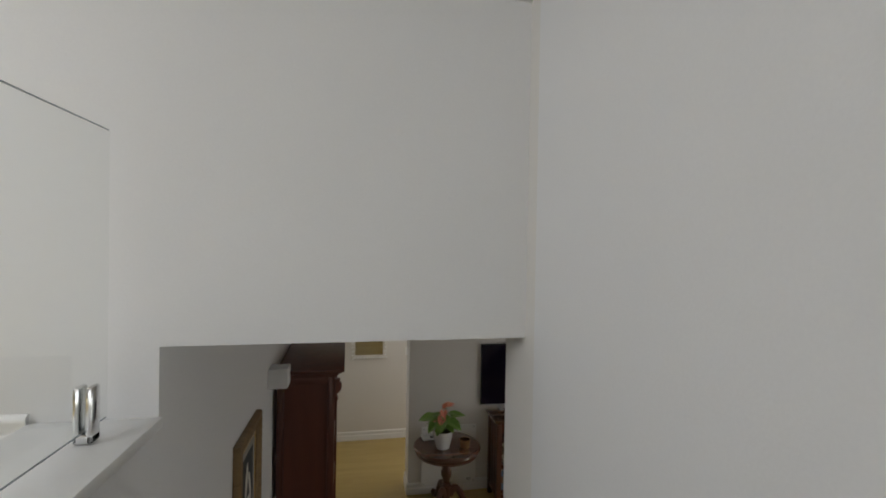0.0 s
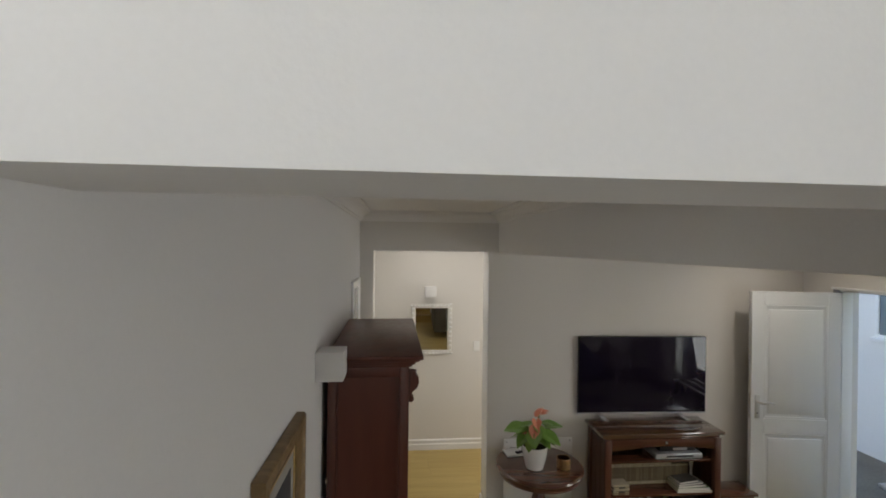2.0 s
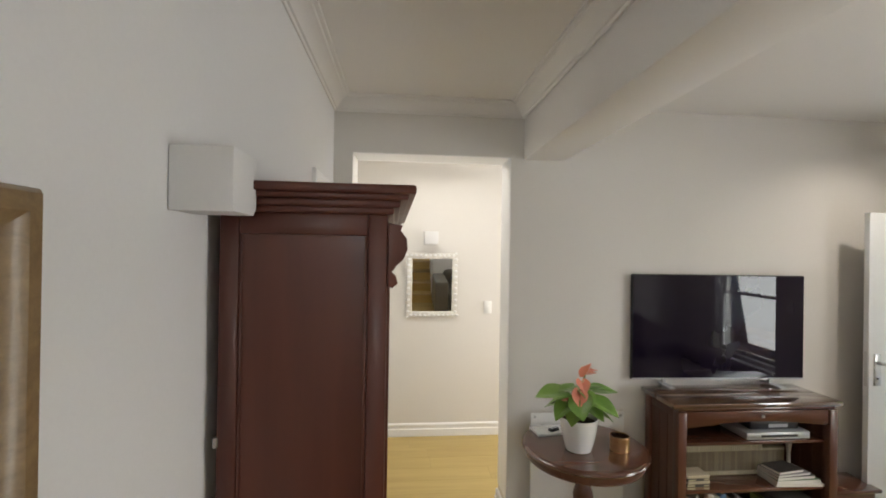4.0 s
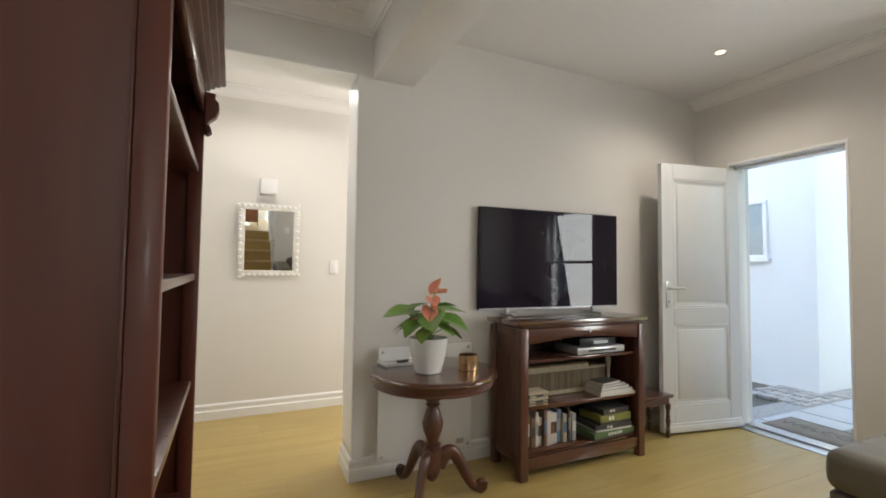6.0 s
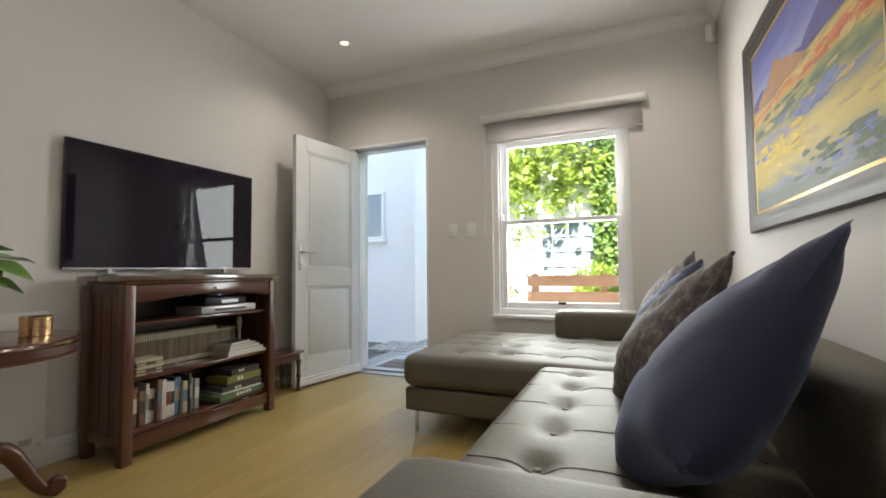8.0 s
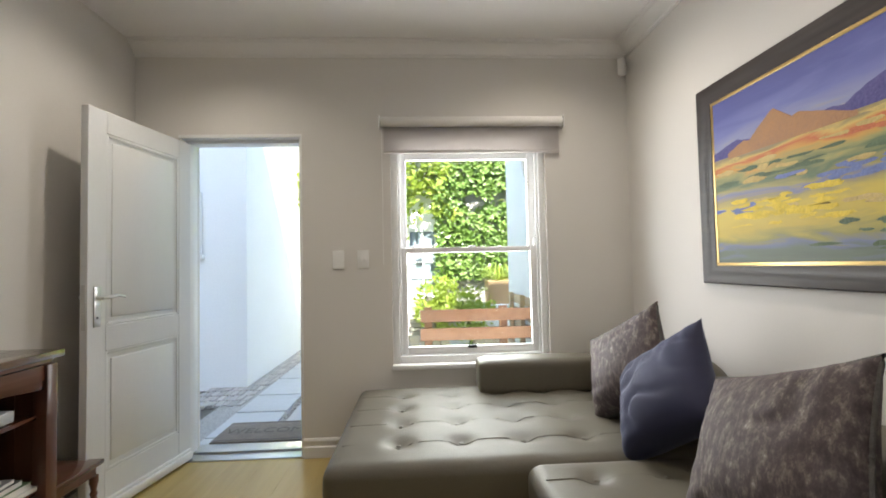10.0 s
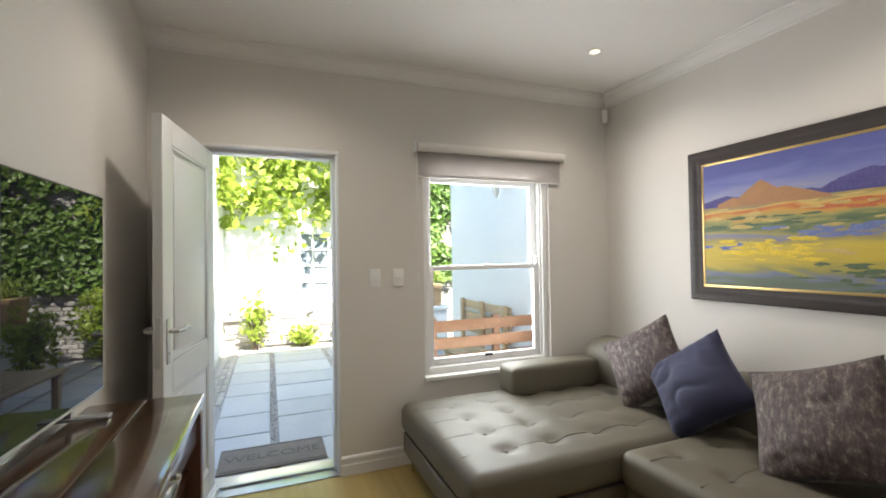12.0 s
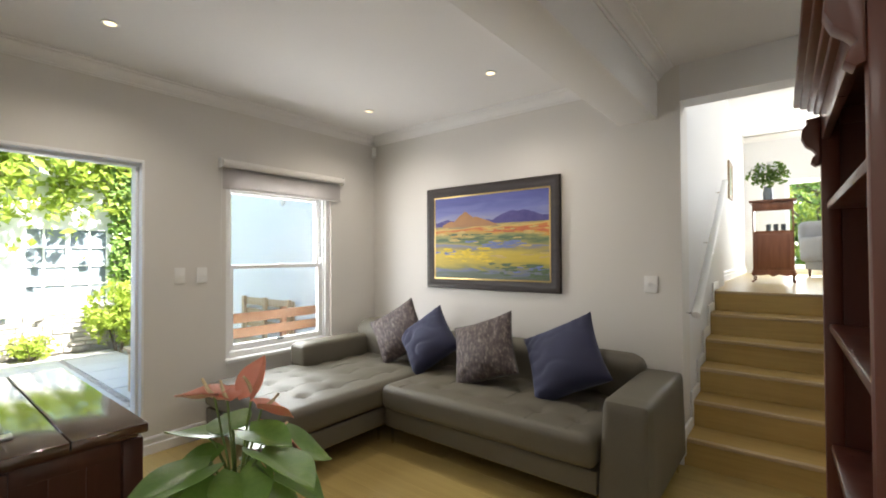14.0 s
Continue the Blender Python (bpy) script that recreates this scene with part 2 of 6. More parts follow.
def leaf_through(m, share, tint):
    """Light that comes through thin leaves from behind."""
    nt = m.node_tree
    out, b = nt.nodes["Material Output"], nt.nodes["Principled BSDF"]
    tl, mx = nt.nodes.new("ShaderNodeBsdfTranslucent"), nt.nodes.new("ShaderNodeMixShader")
    tl.inputs["Color"].default_value = (*tint, 1)
    mx.inputs[0].default_value = share
    nt.links.new(b.outputs[0], mx.inputs[1])
    nt.links.new(tl.outputs[0], mx.inputs[2])
    nt.links.new(mx.outputs[0], out.inputs["Surface"])


leaf_through(M_IVY, 0.25, (0.16, 0.30, 0.05))
leaf_through(M_SHRUB, 0.45, (0.40, 0.50, 0.08))
M_BARK = mat("bark", (0.12, 0.09, 0.065), 0.95, vary=0.3, scale=8, fine=60, bump=0.7, stretch=(3, 3, 0.5))
M_TERRA = mat("terracotta", (0.50, 0.33, 0.18), 0.85, vary=0.12, scale=6, fine=60, bump=0.2)
M_COIR = mat("coir_mat", (0.24, 0.20, 0.16), 0.98, vary=0.2, scale=10, fine=260, bump=0.7)
M_COIRDARK = mat("coir_letter", (0.15, 0.125, 0.10), 0.98, vary=0.2, scale=10, fine=260, bump=0.5)
M_GROUND = mat("garden_earth", (0.16, 0.14, 0.11), 0.95, vary=0.3, scale=2, fine=40, bump=0.4)
M_ROOF = mat("roof_sheet", (0.30, 0.30, 0.31), 0.7, vary=0.1, scale=2, fine=30, bump=0.1)
M_CHAIR = mat("grey_linen", (0.30, 0.31, 0.33), 0.9, vary=0.08, scale=6, fine=260, bump=0.15)
M_TEAK = wood("reddish_cabinet_wood", (0.15, 0.050, 0.024), (0.27, 0.105, 0.055), 0.35, "z", 0.3, 0.1, 12)
M_DARKGLASS = mat("shaded_window_glass", (0.20, 0.24, 0.27), 0.08, vary=0.1, scale=2, fine=10, bump=0.0)
M_PAPER = mat("pale_paper", (0.72, 0.70, 0.64), 0.7, vary=0.05, scale=10, fine=90)
M_LAMPGLOW = glow("lamp_face", (1.0, 0.80, 0.42), 0.40)

# ---- building helpers ----
def finish(bm, name, material, smooth=True):
    me = bpy.data.meshes.new(name)
    bm.normal_update()
    bm.to_mesh(me)
    bm.free()
    mats = material if isinstance(material, (list, tuple)) else [material]
    for m in mats:
        me.materials.append(m)
    if smooth:
        me.shade_smooth()
        me.set_sharp_from_angle(angle=radians(38))
    return me


def part(name, bm, material, parent, label=""):
    ob = new(name, finish(bm, name, material))
    ob.parent = parent
    return tagged(ob, label)


def thing(name, m, label, category, group=""):
    ob = new(name)
    ob.empty_display_size = 0.1
    ob.matrix_world = m
    return tagged(ob, label, category, group)


def solo(name, bm, material, label, category, group="", m=None, kind=""):
    ob = new(name, finish(bm, name, material))
    if m is not None:
        ob.matrix_world = m
    return tagged(ob, label, category, group, kind)


def setting(name, bm, material, label=""):
    ob = new(name, finish(bm, name, material))
    return tagged(ob, label, "", "", "structure")


def bx(bm, x0, x1, y0, y1, z0, z1, r=0.0, seg=2, m=None):
    """A box between two corners, its edges rounded by r."""
    g = bmesh.ops.create_cube(bm, size=1.0)
    vs = g["verts"]
    for v in vs:
        v.co = Vector((x0 + (v.co.x + 0.5) * (x1 - x0), y0 + (v.co.y + 0.5) * (y1 - y0), z0 + (v.co.z + 0.5) * (z1 - z0)))
    if m is not None:
        bmesh.ops.transform(bm, matrix=m, verts=vs)
    if r > 0:
        es = list({e for v in vs for e in v.link_edges})
        bmesh.ops.bevel(bm, geom=es, offset=r, segments=seg, profile=0.5, affect="EDGES")
    return bm


def box(x0, x1, y0, y1, z0, z1, r=0.0, seg=2):
    return bx(bmesh.new(), x0, x1, y0, y1, z0, z1, r, seg)


def boxes(rows, r=0.0):
    bm = bmesh.new()
    for row in rows:
        bx(bm, *row, r)
    return bm


def lathe(profile, n=28, bm=None, at=(0, 0, 0), closed=True):
    """A turned solid from (radius, height) pairs."""
    bm = bm or bmesh.new()
    rings = []
    for r, z in profile:
        rings.append([bm.verts.new((at[0] + r * math.cos(2 * math.pi * i / n), at[1] + r * math.sin(2 * math.pi * i / n), at[2] + z)) for i in range(n)])
    for a, b in zip(rings, rings[1:]):
        for i in range(n):
            bm.faces.new((a[i], a[(i + 1) % n], b[(i + 1) % n], b[i]))
    if closed:
        bm.faces.new(rings[0][::-1])
        bm.faces.new(rings[-1])
    return bm


def tube(points, radii, n=10, bm=None, flat=1.0):
    """A round bar along points; radii one number or one for each point."""
    bm = bm or bmesh.new()
    pts = [Vector(p) for p in points]
    if not isinstance(radii, (list, tuple)):
        radii = [radii] * len(pts)
    rings = []
    for i, p in enumerate(pts):
        d = (pts[min(i + 1, len(pts) - 1)] - pts[max(i - 1, 0)]).normalized()
        side = d.cross(Vector((0, 0, 1)))
        side = side.normalized() if side.length > 1e-4 else Vector((1, 0, 0))
        up = side.cross(d).normalized()
        rings.append([bm.verts.new(p + radii[i] * (flat * side * math.cos(2 * math.pi * j / n) + up * math.sin(2 * math.pi * j / n))) for j in range(n)])
    for a, b in zip(rings, rings[1:]):
        for i in range(n):
            bm.faces.new((a[i], a[(i + 1) % n], b[(i + 1) % n], b[i]))
    bm.faces.new(rings[0][::-1])
    bm.faces.new(rings[-1])
    bmesh.ops.recalc_face_normals(bm, faces=bm.faces[:])
    return bm


def prism(outline, depth, axis="y", at=(0, 0, 0), bm=None, r=0.0):
    """An outline in (u, v), thickened along one axis."""
    bm = bm or bmesh.new()
    place = {"y": lambda u, v, w: (u, w, v), "x": lambda u, v, w: (w, u, v), "z": lambda u, v, w: (u, v, w)}[axis]
    f = [bm.verts.new(Vector(place(u, v, 0)) + Vector(at)) for u, v in outline]
    b = [bm.verts.new(Vector(place(u, v, depth)) + Vector(at)) for u, v in outline]
    faces = [bm.faces.new(f[::-1]), bm.faces.new(b)]
    n = len(f)
    for i in range(n):
        faces.append(bm.faces.new((f[i], f[(i + 1) % n], b[(i + 1) % n], b[i])))
    bmesh.ops.recalc_face_normals(bm, faces=faces)
    if r:
        bmesh.ops.bevel(bm, geom=list(faces[0].edges) + list(faces[1].edges), offset=r, segments=2, profile=0.5, affect="EDGES")
    return bm


def sweep(profile, path, bm=None):
    """A moulding: profile (out, up) carried along a straight path p -> q with outward direction o."""
    bm = bm or bmesh.new()
    p, q, o = (Vector(v) for v in path)
    rings = [[bm.verts.new(e + o * a + Vector((0, 0, b))) for a, b in profile] for e in (p, q)]
    n = len(profile)
    for i in range(n):
        bm.faces.new((rings[0][i], rings[0][(i + 1) % n], rings[1][(i + 1) % n], rings[1][i]))
    bm.faces.new(rings[0][::-1])
    bm.faces.new(rings[1])
    bmesh.ops.recalc_face_normals(bm, faces=bm.faces[:])
    return bm


def soft_box(w, d, h, r, n=14, dips=(), sag=0.0, bulge=0.0, seed=0, crease=0.0):
    """An upholstered block with its base at z 0 and centred in x and y: rounded edges, a swelling top, buttoned dips (x, y, depth, width)."""
    bm = bmesh.new()
    g = bmesh.ops.create_cube(bm, size=2.0)
    bmesh.ops.subdivide_edges(bm, edges=bm.edges[:], cuts=n, use_grid_fill=True)
    half = Vector((w / 2, d / 2, h / 2))
    inner = half - Vector((r, r, r))
    for v in bm.verts:
        c = Vector((math.copysign(abs(v.co[i]) ** 0.75, v.co[i]) * half[i] for i in range(3)))
        k = Vector([max(-inner[i], min(inner[i], c[i])) for i in range(3)])
        dd = c - k
        if dd.length > 1e-6:
            c = k + dd.normalized() * r * min(1, max(abs(dd[i]) for i in range(3)) / r)
        u, t = c.x / half.x, c.y / half.y
        top = max(0, c.z / half.z)
        lift = bulge * (1 - u * u) * (1 - t * t) * top
        for x, y, depth, wd in dips:
            q = ((c.x - x) ** 2 + (c.y - y) ** 2) / (wd * wd)
            lift -= depth * math.exp(-q) * top
        if crease:
            lift += crease * noise.noise(Vector((c.x * 6 + seed, c.y * 6, c.z * 6))) * top
        side = bulge * 0.5 * (1 - (c.z / half.z) ** 2)
        c.x += math.copysign(side * abs(u) ** 6, c.x)
        c.y += math.copysign(side * abs(t) ** 6, c.y)
        c.z += lift + half.z
        v.co = c
    return bm


# ---- large structure ----
XW, XE, YS, YN, ZC, UP = -0.575, 3.50, 1.60, 4.853, 2.69, 1.068
STAIR_E, LINTEL_Y, LINTEL_Z, LEDGE = 0.478, 1.42, 2.442, 2.252
# ROOF is unseen: height chosen so the house shades the courtyard wing.
YB, ROOF = 6.29, 5.40

setting("wall_north", boxes([
    (0.535, XE, YN, 5.10, 0, ZC), (XW, 0.535, YN, 5.10, 2.36, ZC), (XW, -0.46, YN, 5.10, 0, 2.36)]), M_WALL, "warm off-white painted wall behind the television")
DOOR_Y0, DOOR_Y1, DOOR_Z = 3.80, 4.57, 2.083
WIN_Y0, WIN_Y1, WIN_Z0, WIN_Z1 = 2.178, 3.220, 0.565, 2.045
setting("wall_east", boxes([
    (XE, 3.75, DOOR_Y1, 5.10, 0, ROOF), (XE, 3.75, DOOR_Y0, DOOR_Y1, DOOR_Z, ROOF), (XE, 3.75, WIN_Y1, DOOR_Y0, 0, ROOF),
    (XE, 3.75, WIN_Y0, WIN_Y1, 0, WIN_Z0), (XE, 3.75, WIN_Y0, WIN_Y1, WIN_Z1, ROOF), (XE, 3.75, 1.35, WIN_Y0, 0, ROOF)]), M_WALL, "warm off-white painted wall with door and sash window")
setting("wall_south", boxes([(STAIR_E, XE, 1.35, YS, 0, ROOF)]), M_WALL, "warm off-white painted wall behind the sofa")
setting("wall_stair_east", boxes([(STAIR_E, STAIR_E + 0.2, -0.65, 1.35, 0, ROOF)]), M_STAIRWALL, "white painted stair wall with handrail")
setting("wall_west", boxes([(-0.80, XW, YS, 5.10, 0, ZC), (-0.80, XW, LINTEL_Y, YS, 0, 2.10), (-0.80, XW, -0.30, LINTEL_Y, 0, LEDGE - 0.03)]), M_STAIRWALL, "pale painted wall running along stairs and room")
setting("lintel", boxes([(-2.8, STAIR_E, LINTEL_Y, YS, LINTEL_Z, ROOF)]), M_STAIRWALL, "white painted lintel over the stair opening")
setting("wall_landing", boxes([(-2.8, XW, LINTEL_Y, YS, 2.10, LINTEL_Z)]), M_STAIRWALL, "white painted landing wall")
setting("ledge_cap", boxes([(-0.88, XW + 0.012, -0.30, LINTEL_Y, LEDGE - 0.03, LEDGE)], 0.004), M_TRIM, "white ledge under the glass balustrade")
setting("ceiling", boxes([(XW - 0.2, XE, YS, YN, ZC, ZC + 0.12)]), M_CEIL, "plain white painted ceiling")
setting("beam", boxes([(0.616, 0.877, YS, YN, 2.345, ZC)], 0.004), M_CEIL, "white painted ceiling beam")

# the hall beyond the wide opening
setting("wall_hall", boxes([(-0.95, 2.7, YB, YB + 0.15, 0, ZC)]), M_WALL, "warm off-white hall wall")
setting("wall_hall_west", boxes([(-0.80, XW, 5.10, YB, 0, ZC)]), M_WALL, "warm off-white hall side wall")
setting("wall_hall_east", boxes([(2.55, 2.7, 5.10, YB, 0, ZC)]), M_WALL, "warm off-white hall end wall")
setting("ceiling_hall", boxes([(-0.8, 2.7, YN + 0.247, YB, ZC, ZC + 0.12)]), M_CEIL, "white hall ceiling")

# upper level
setting("wall_upper_east", boxes([(0.58, 0.75, -4.75, -0.65, UP - 0.1, ROOF)]), M_STAIRWALL, "white painted upper room wall")
setting("wall_upper_south", boxes([(-2.8, -2.45, -4.9, -4.70, UP - 0.1, ROOF), (0.0, 0.58, -4.9, -4.70, UP - 0.1, ROOF),
                                   (-2.45, 0.0, -4.9, -4.70, 2.68, ROOF), (-2.45, 0.0, -4.9, -4.70, UP - 0.1, 1.16)]), M_STAIRWALL, "white wall round the garden window")
setting("wall_upper_west", boxes([(-2.95, -2.8, -4.9, 5.1, 0.9, ROOF)]), M_STAIRWALL, "white painted far wall")
setting("wall_mezzanine", boxes([(-2.8, -0.80, -0.30, -0.15, UP - 0.1, 2.065)]), M_STAIRWALL, "white wall under the raised landing")
setting("floor_mezzanine", boxes([(-2.8, -0.88, -0.30, LINTEL_Y, 2.07, 2.155)]), M_OAK, "oak floor of the raised landing")
setting("ceiling_upper", boxes([(-2.8, 0.75, -4.75, LINTEL_Y, 3.50, 3.60)]), M_CEIL, "white upper room ceiling")
# Slab out of view, placed for the shadow it throws on the courtyard.
setting("roof", boxes([(-3.1, 3.95, -5.05, 6.6, ROOF, ROOF + 0.15)]), M_ROOF, "unseen flat roof slab, set high to shade the courtyard")
setting("wall_back", boxes([(-0.95, -0.80, 1.60, 6.44, -0.1, ROOF), (-0.95, 2.7, YB + 0.15, YB + 0.25, ZC, ROOF), (2.7, 3.5, 5.0, 5.1, 0, ROOF), (2.7, 2.8, 5.1, 6.5, 0, ROOF)]), M_PLASTER, "outer plastered wall of the house")

# cornices and baseboards
COVE = [(0, 0), (0.008, 0), (0.012, 0.012), (0.022, 0.014), (0.030, 0.030), (0.052, 0.052), (0.078, 0.062), (0.082, 0.072), (0.098, 0.074), (0.100, 0.0845), (0, 0.0845)]
def cornice(name, p, q, o):
    setting(name, sweep(COVE, (p, q, o)), M_CEIL, "white moulded cornice")
zc = ZC - 0.0850
cornice("cornice_east", (XE, YS, zc), (XE, YN, zc), (-1, 0, 0))
cornice("cornice_south", (0.873, YS, zc), (XE, YS, zc), (0, 1, 0))
cornice("cornice_west", (XW, YS, zc), (XW, YN, zc), (1, 0, 0))
cornice("cornice_beam", (0.614, YS, zc), (0.614, YN, zc), (-1, 0, 0))
cornice("cornice_bay", (XW, YN, zc), (0.614, YN, zc), (0, -1, 0))
cornice("cornice_hall", (XW, YB, zc), (2.55, YB, zc), (0, -1, 0))
cornice("cornice_upper", (-2.8, -4.70, 3.40), (0.58, -4.70, 3.40), (0, 1, 0))

SKIRT = [(0, 0), (0.020, 0), (0.020, 0.066), (0.017, 0.069), (0.013, 0.072), (0.013, 0.098), (0.015, 0.102), (0.013, 0.112), (0.006, 0.120), (0, 0.121)]
def baseboard(p, q, o, name="baseboard"):
    setting(name, sweep(SKIRT, (p, q, o)), M_TRIM, "white moulded baseboard")
baseboard((0.517, YN, 0.001), (XE, YN, 0.001), (0, -1, 0))
baseboard((0.535, YN + 0.0005, 0.001), (0.535, 5.118, 0.001), (-1, 0, 0))
baseboard((XE, DOOR_Y0 - 0.0, 0.001), (XE, YS, 0.001), (-1, 0, 0))
baseboard((XE, DOOR_Y1 + 0.01, 0.001), (XE, YN, 0.001), (-1, 0, 0))
baseboard((STAIR_E, YS, 0.001), (XE, YS, 0.001), (0, 1, 0))
baseboard((XW, YS, 0.001), (XW, YN, 0.001), (1, 0, 0))
baseboard((XW, YB, 0.001), (2.55, YB, 0.001), (0, -1, 0))
baseboard((XW, 5.10, 0.001), (XW, YB, 0.001), (1, 0, 0))
baseboard((-2.8, LINTEL_Y, 2.156), (-0.88, LINTEL_Y, 2.156), (0, -1, 0))
baseboard((0.58, -4.7, UP + 0.001), (0.58, -0.65, UP + 0.001), (-1, 0, 0))
# Boards added so the white colour carries the reveal's extra light.
setting("trim", boxes([(0.5305, 0.5345, YN + 0.002, 5.098, 0.17, 2.354), (-0.455, 0.53, YN + 0.002, 5.098, 2.355, 2.3595)]), M_TRIM, "thin white boards added to brighten the hall opening's reveal")


# ---- floors and stairs ----
FLOOR = setting("floor", boxes([(XW - 0.2, 3.75, YS - 0.2, 6.4, -0.10, -0.012)]), M_OAK, "oak plank floor of the room and hall")
FLOOR_UP = setting("floor_upper", boxes([(-2.8, 0.60, -4.75, 0.20 - 0.03, UP - 0.10, UP - 0.012)]), M_OAK, "pale oak plank floor of the upper room")

RISE, RUN = 0.178, 0.28
stair = thing("staircase", pose(0, YS, 0), "oak-clad staircase of six steps with pale nosings", "staircase")
for k in range(6):
    y0 = -RUN * k
    part("riser", box(XW, STAIR_E, y0 - 0.10, y0, RISE * k + 0.001, RISE * (k + 1) - 0.022), M_OAKSTEP, stair)
    if k < 5:
        part("tread", box(XW, STAIR_E, y0 - RUN - 0.02, y0 - 0.03, RISE * (k + 1) - 0.022, RISE * (k + 1)), M_OAKSTEP, stair)
    part("nosing", box(XW, STAIR_E, y0 - 0.032, y0 + 0.012, RISE * (k + 1) - 0.024, RISE * (k + 1) + 0.002, 0.006), M_NOSE, stair, "pale rounded oak nosing")
    part("skirting", boxes([(STAIR_E - 0.018, STAIR_E - 0.001, y0 - RUN + 0.014, y0 + 0.012, RISE * (k + 1) + 0.003, RISE * (k + 1) + 0.075),
                            (STAIR_E - 0.0175, STAIR_E - 0.0015, y0 + 0.0125, y0 + 0.07, RISE * k + 0.076, RISE * (k + 1) + 0.0745)], 0.004), M_TRIM, stair, "white stepped skirting board")

rail = thing("handrail", pose(STAIR_E - 0.075, 0, 0), "white round wall-mounted stair handrail", "handrail")
RAIL = [Vector((0, 1.58, 1.0)), Vector((0, -0.15, 2.11))]
part("bar", tube([RAIL[0].lerp(RAIL[1], i / 6) for i in range(7)], 0.026, 16), M_TRIM, rail)
for u in (0.05, 0.5, 0.95):
    p = RAIL[0].lerp(RAIL[1], u)
    part("bracket", tube([p + Vector((0.073, 0, -0.055)), p + Vector((0.03, 0, -0.055)), p + Vector((0.006, 0, -0.04)), p + Vector((0, 0, -0.02))], 0.006, 8), M_CHROME, rail, "slim chrome bracket")

# glass balustrade on the ledge
bal = thing("glass_balustrade", pose(-0.672, 0, LEDGE), "frameless clear glass balustrade panel on a white ledge", "balustrade")
pane = part("glass_panel", box(-0.005, 0.005, -0.25, 1.355, 0.030, 0.755, 0.0015, 1), M_BALUS, bal)
pane.visible_shadow = False
part("edge", boxes([(-0.0022, 0.0022, -0.25, 1.355, 0.7552, 0.7572), (-0.0016, 0.0016, -0.25, 1.355, 0.0275, 0.0297)]), M_DARKGLASS, bal, "dark polished glass edge")
for y in (0.30, 1.275):
    sp = part("spigot", boxes([(-0.021, -0.0055, y - 0.019, y + 0.019, 0.001, 0.135), (0.0055, 0.021, y - 0.019, y + 0.019, 0.001, 0.135),
                               (-0.021, 0.021, y - 0.019, y + 0.019, 0.001, 0.026)], 0.0065), M_CHROME, bal, "polished steel glass clamp")

# ---- door ----
door = thing("door_1", pose(0, 0, 0), "white painted two-panel door standing wide open", "door")
door["kind"] = "structure"
part("door_frame", boxes([(3.565, 3.665, DOOR_Y0, DOOR_Y0 + 0.028, 0.0, DOOR_Z - 0.03), (3.565, 3.665, DOOR_Y1 - 0.028, DOOR_Y1, 0.0, DOOR_Z - 0.03),
                          (3.565, 3.665, DOOR_Y0, DOOR_Y1, DOOR_Z - 0.03, DOOR_Z)], 0.003), M_TRIM, door, "white painted door frame")
part("reveal_trim", boxes([(XE - 0.006, XE + 0.06, DOOR_Y0 - 0.004, DOOR_Y0 + 0.012, 0.0, DOOR_Z - 0.012), (XE - 0.006, XE + 0.06, DOOR_Y0 - 0.004, DOOR_Y1 + 0.01, DOOR_Z - 0.0115, DOOR_Z + 0.01)], 0.002), M_TRIM, door)
part("threshold", boxes([(3.50, 3.76, DOOR_Y0, DOOR_Y1, -0.012, 0.008), (3.60, 3.645, DOOR_Y0 + 0.03, DOOR_Y1 - 0.03, 0.008, 0.022)], 0.003), M_STEEL, door, "aluminium door threshold strip")
HINGE, LEAF_W, LEAF_H = Vector((3.545, 4.548, 0.012)), 0.735, 2.03
leaf_turn = math.degrees(math.atan2(4.668 - HINGE.y, 2.82 - HINGE.x))
LEAF = pose(*HINGE, 0, 0, leaf_turn)


def door_leaf():
    """Stiles and rails with two sunk fielded panels; x runs from the hinge, y is the thickness."""
    t, bm = 0.021, bmesh.new()
    s = 0.105
    for row in ((0, s, -t, t, 0, LEAF_H), (LEAF_W - s, LEAF_W, -t, t, 0, LEAF_H), (s, LEAF_W - s, -t, t, 0, 0.20),
                (s, LEAF_W - s, -t, t, 0.80, 0.93), (s, LEAF_W - s, -t, t, LEAF_H - 0.115, LEAF_H)):
        bx(bm, *row, 0.0025, 1)
    return bm


leaf = part("leaf", door_leaf(), M_DOOR, door, "white panelled door leaf")
leaf.matrix_basis = LEAF
for z0, z1 in ((0.20, 0.80), (0.93, LEAF_H - 0.115)):
    bm = box(0.100, LEAF_W - 0.100, -0.010, 0.010, z0 - 0.004, z1 + 0.004)
    bx(bm, 0.145, LEAF_W - 0.145, -0.0165, 0.0165, z0 + 0.04, z1 - 0.04, 0.006, 2)
    part("panel", bm, M_DOOR, leaf)
    for side in (-1, 1):
        rows = [(0.105, 0.121), (LEAF_W - 0.121, LEAF_W - 0.105)]
        y0, y1 = sorted((side * 0.0105, side * 0.0185))
        bm = boxes([(a, b, y0, y1, z0, z1) for a, b in rows] + [(0.121, LEAF_W - 0.121, y0, y1, z0, z0 + 0.016), (0.121, LEAF_W - 0.121, y0, y1, z1 - 0.016, z1)], 0.003)
        part("moulding", bm, M_DOOR, leaf)
part("weather_bar", boxes([(0.01, LEAF_W - 0.01, 0.0215, 0.045, 0.005, 0.05), (0.01, LEAF_W - 0.01, 0.0215, 0.034, 0.0505, 0.07)], 0.004), M_TRIM, leaf)
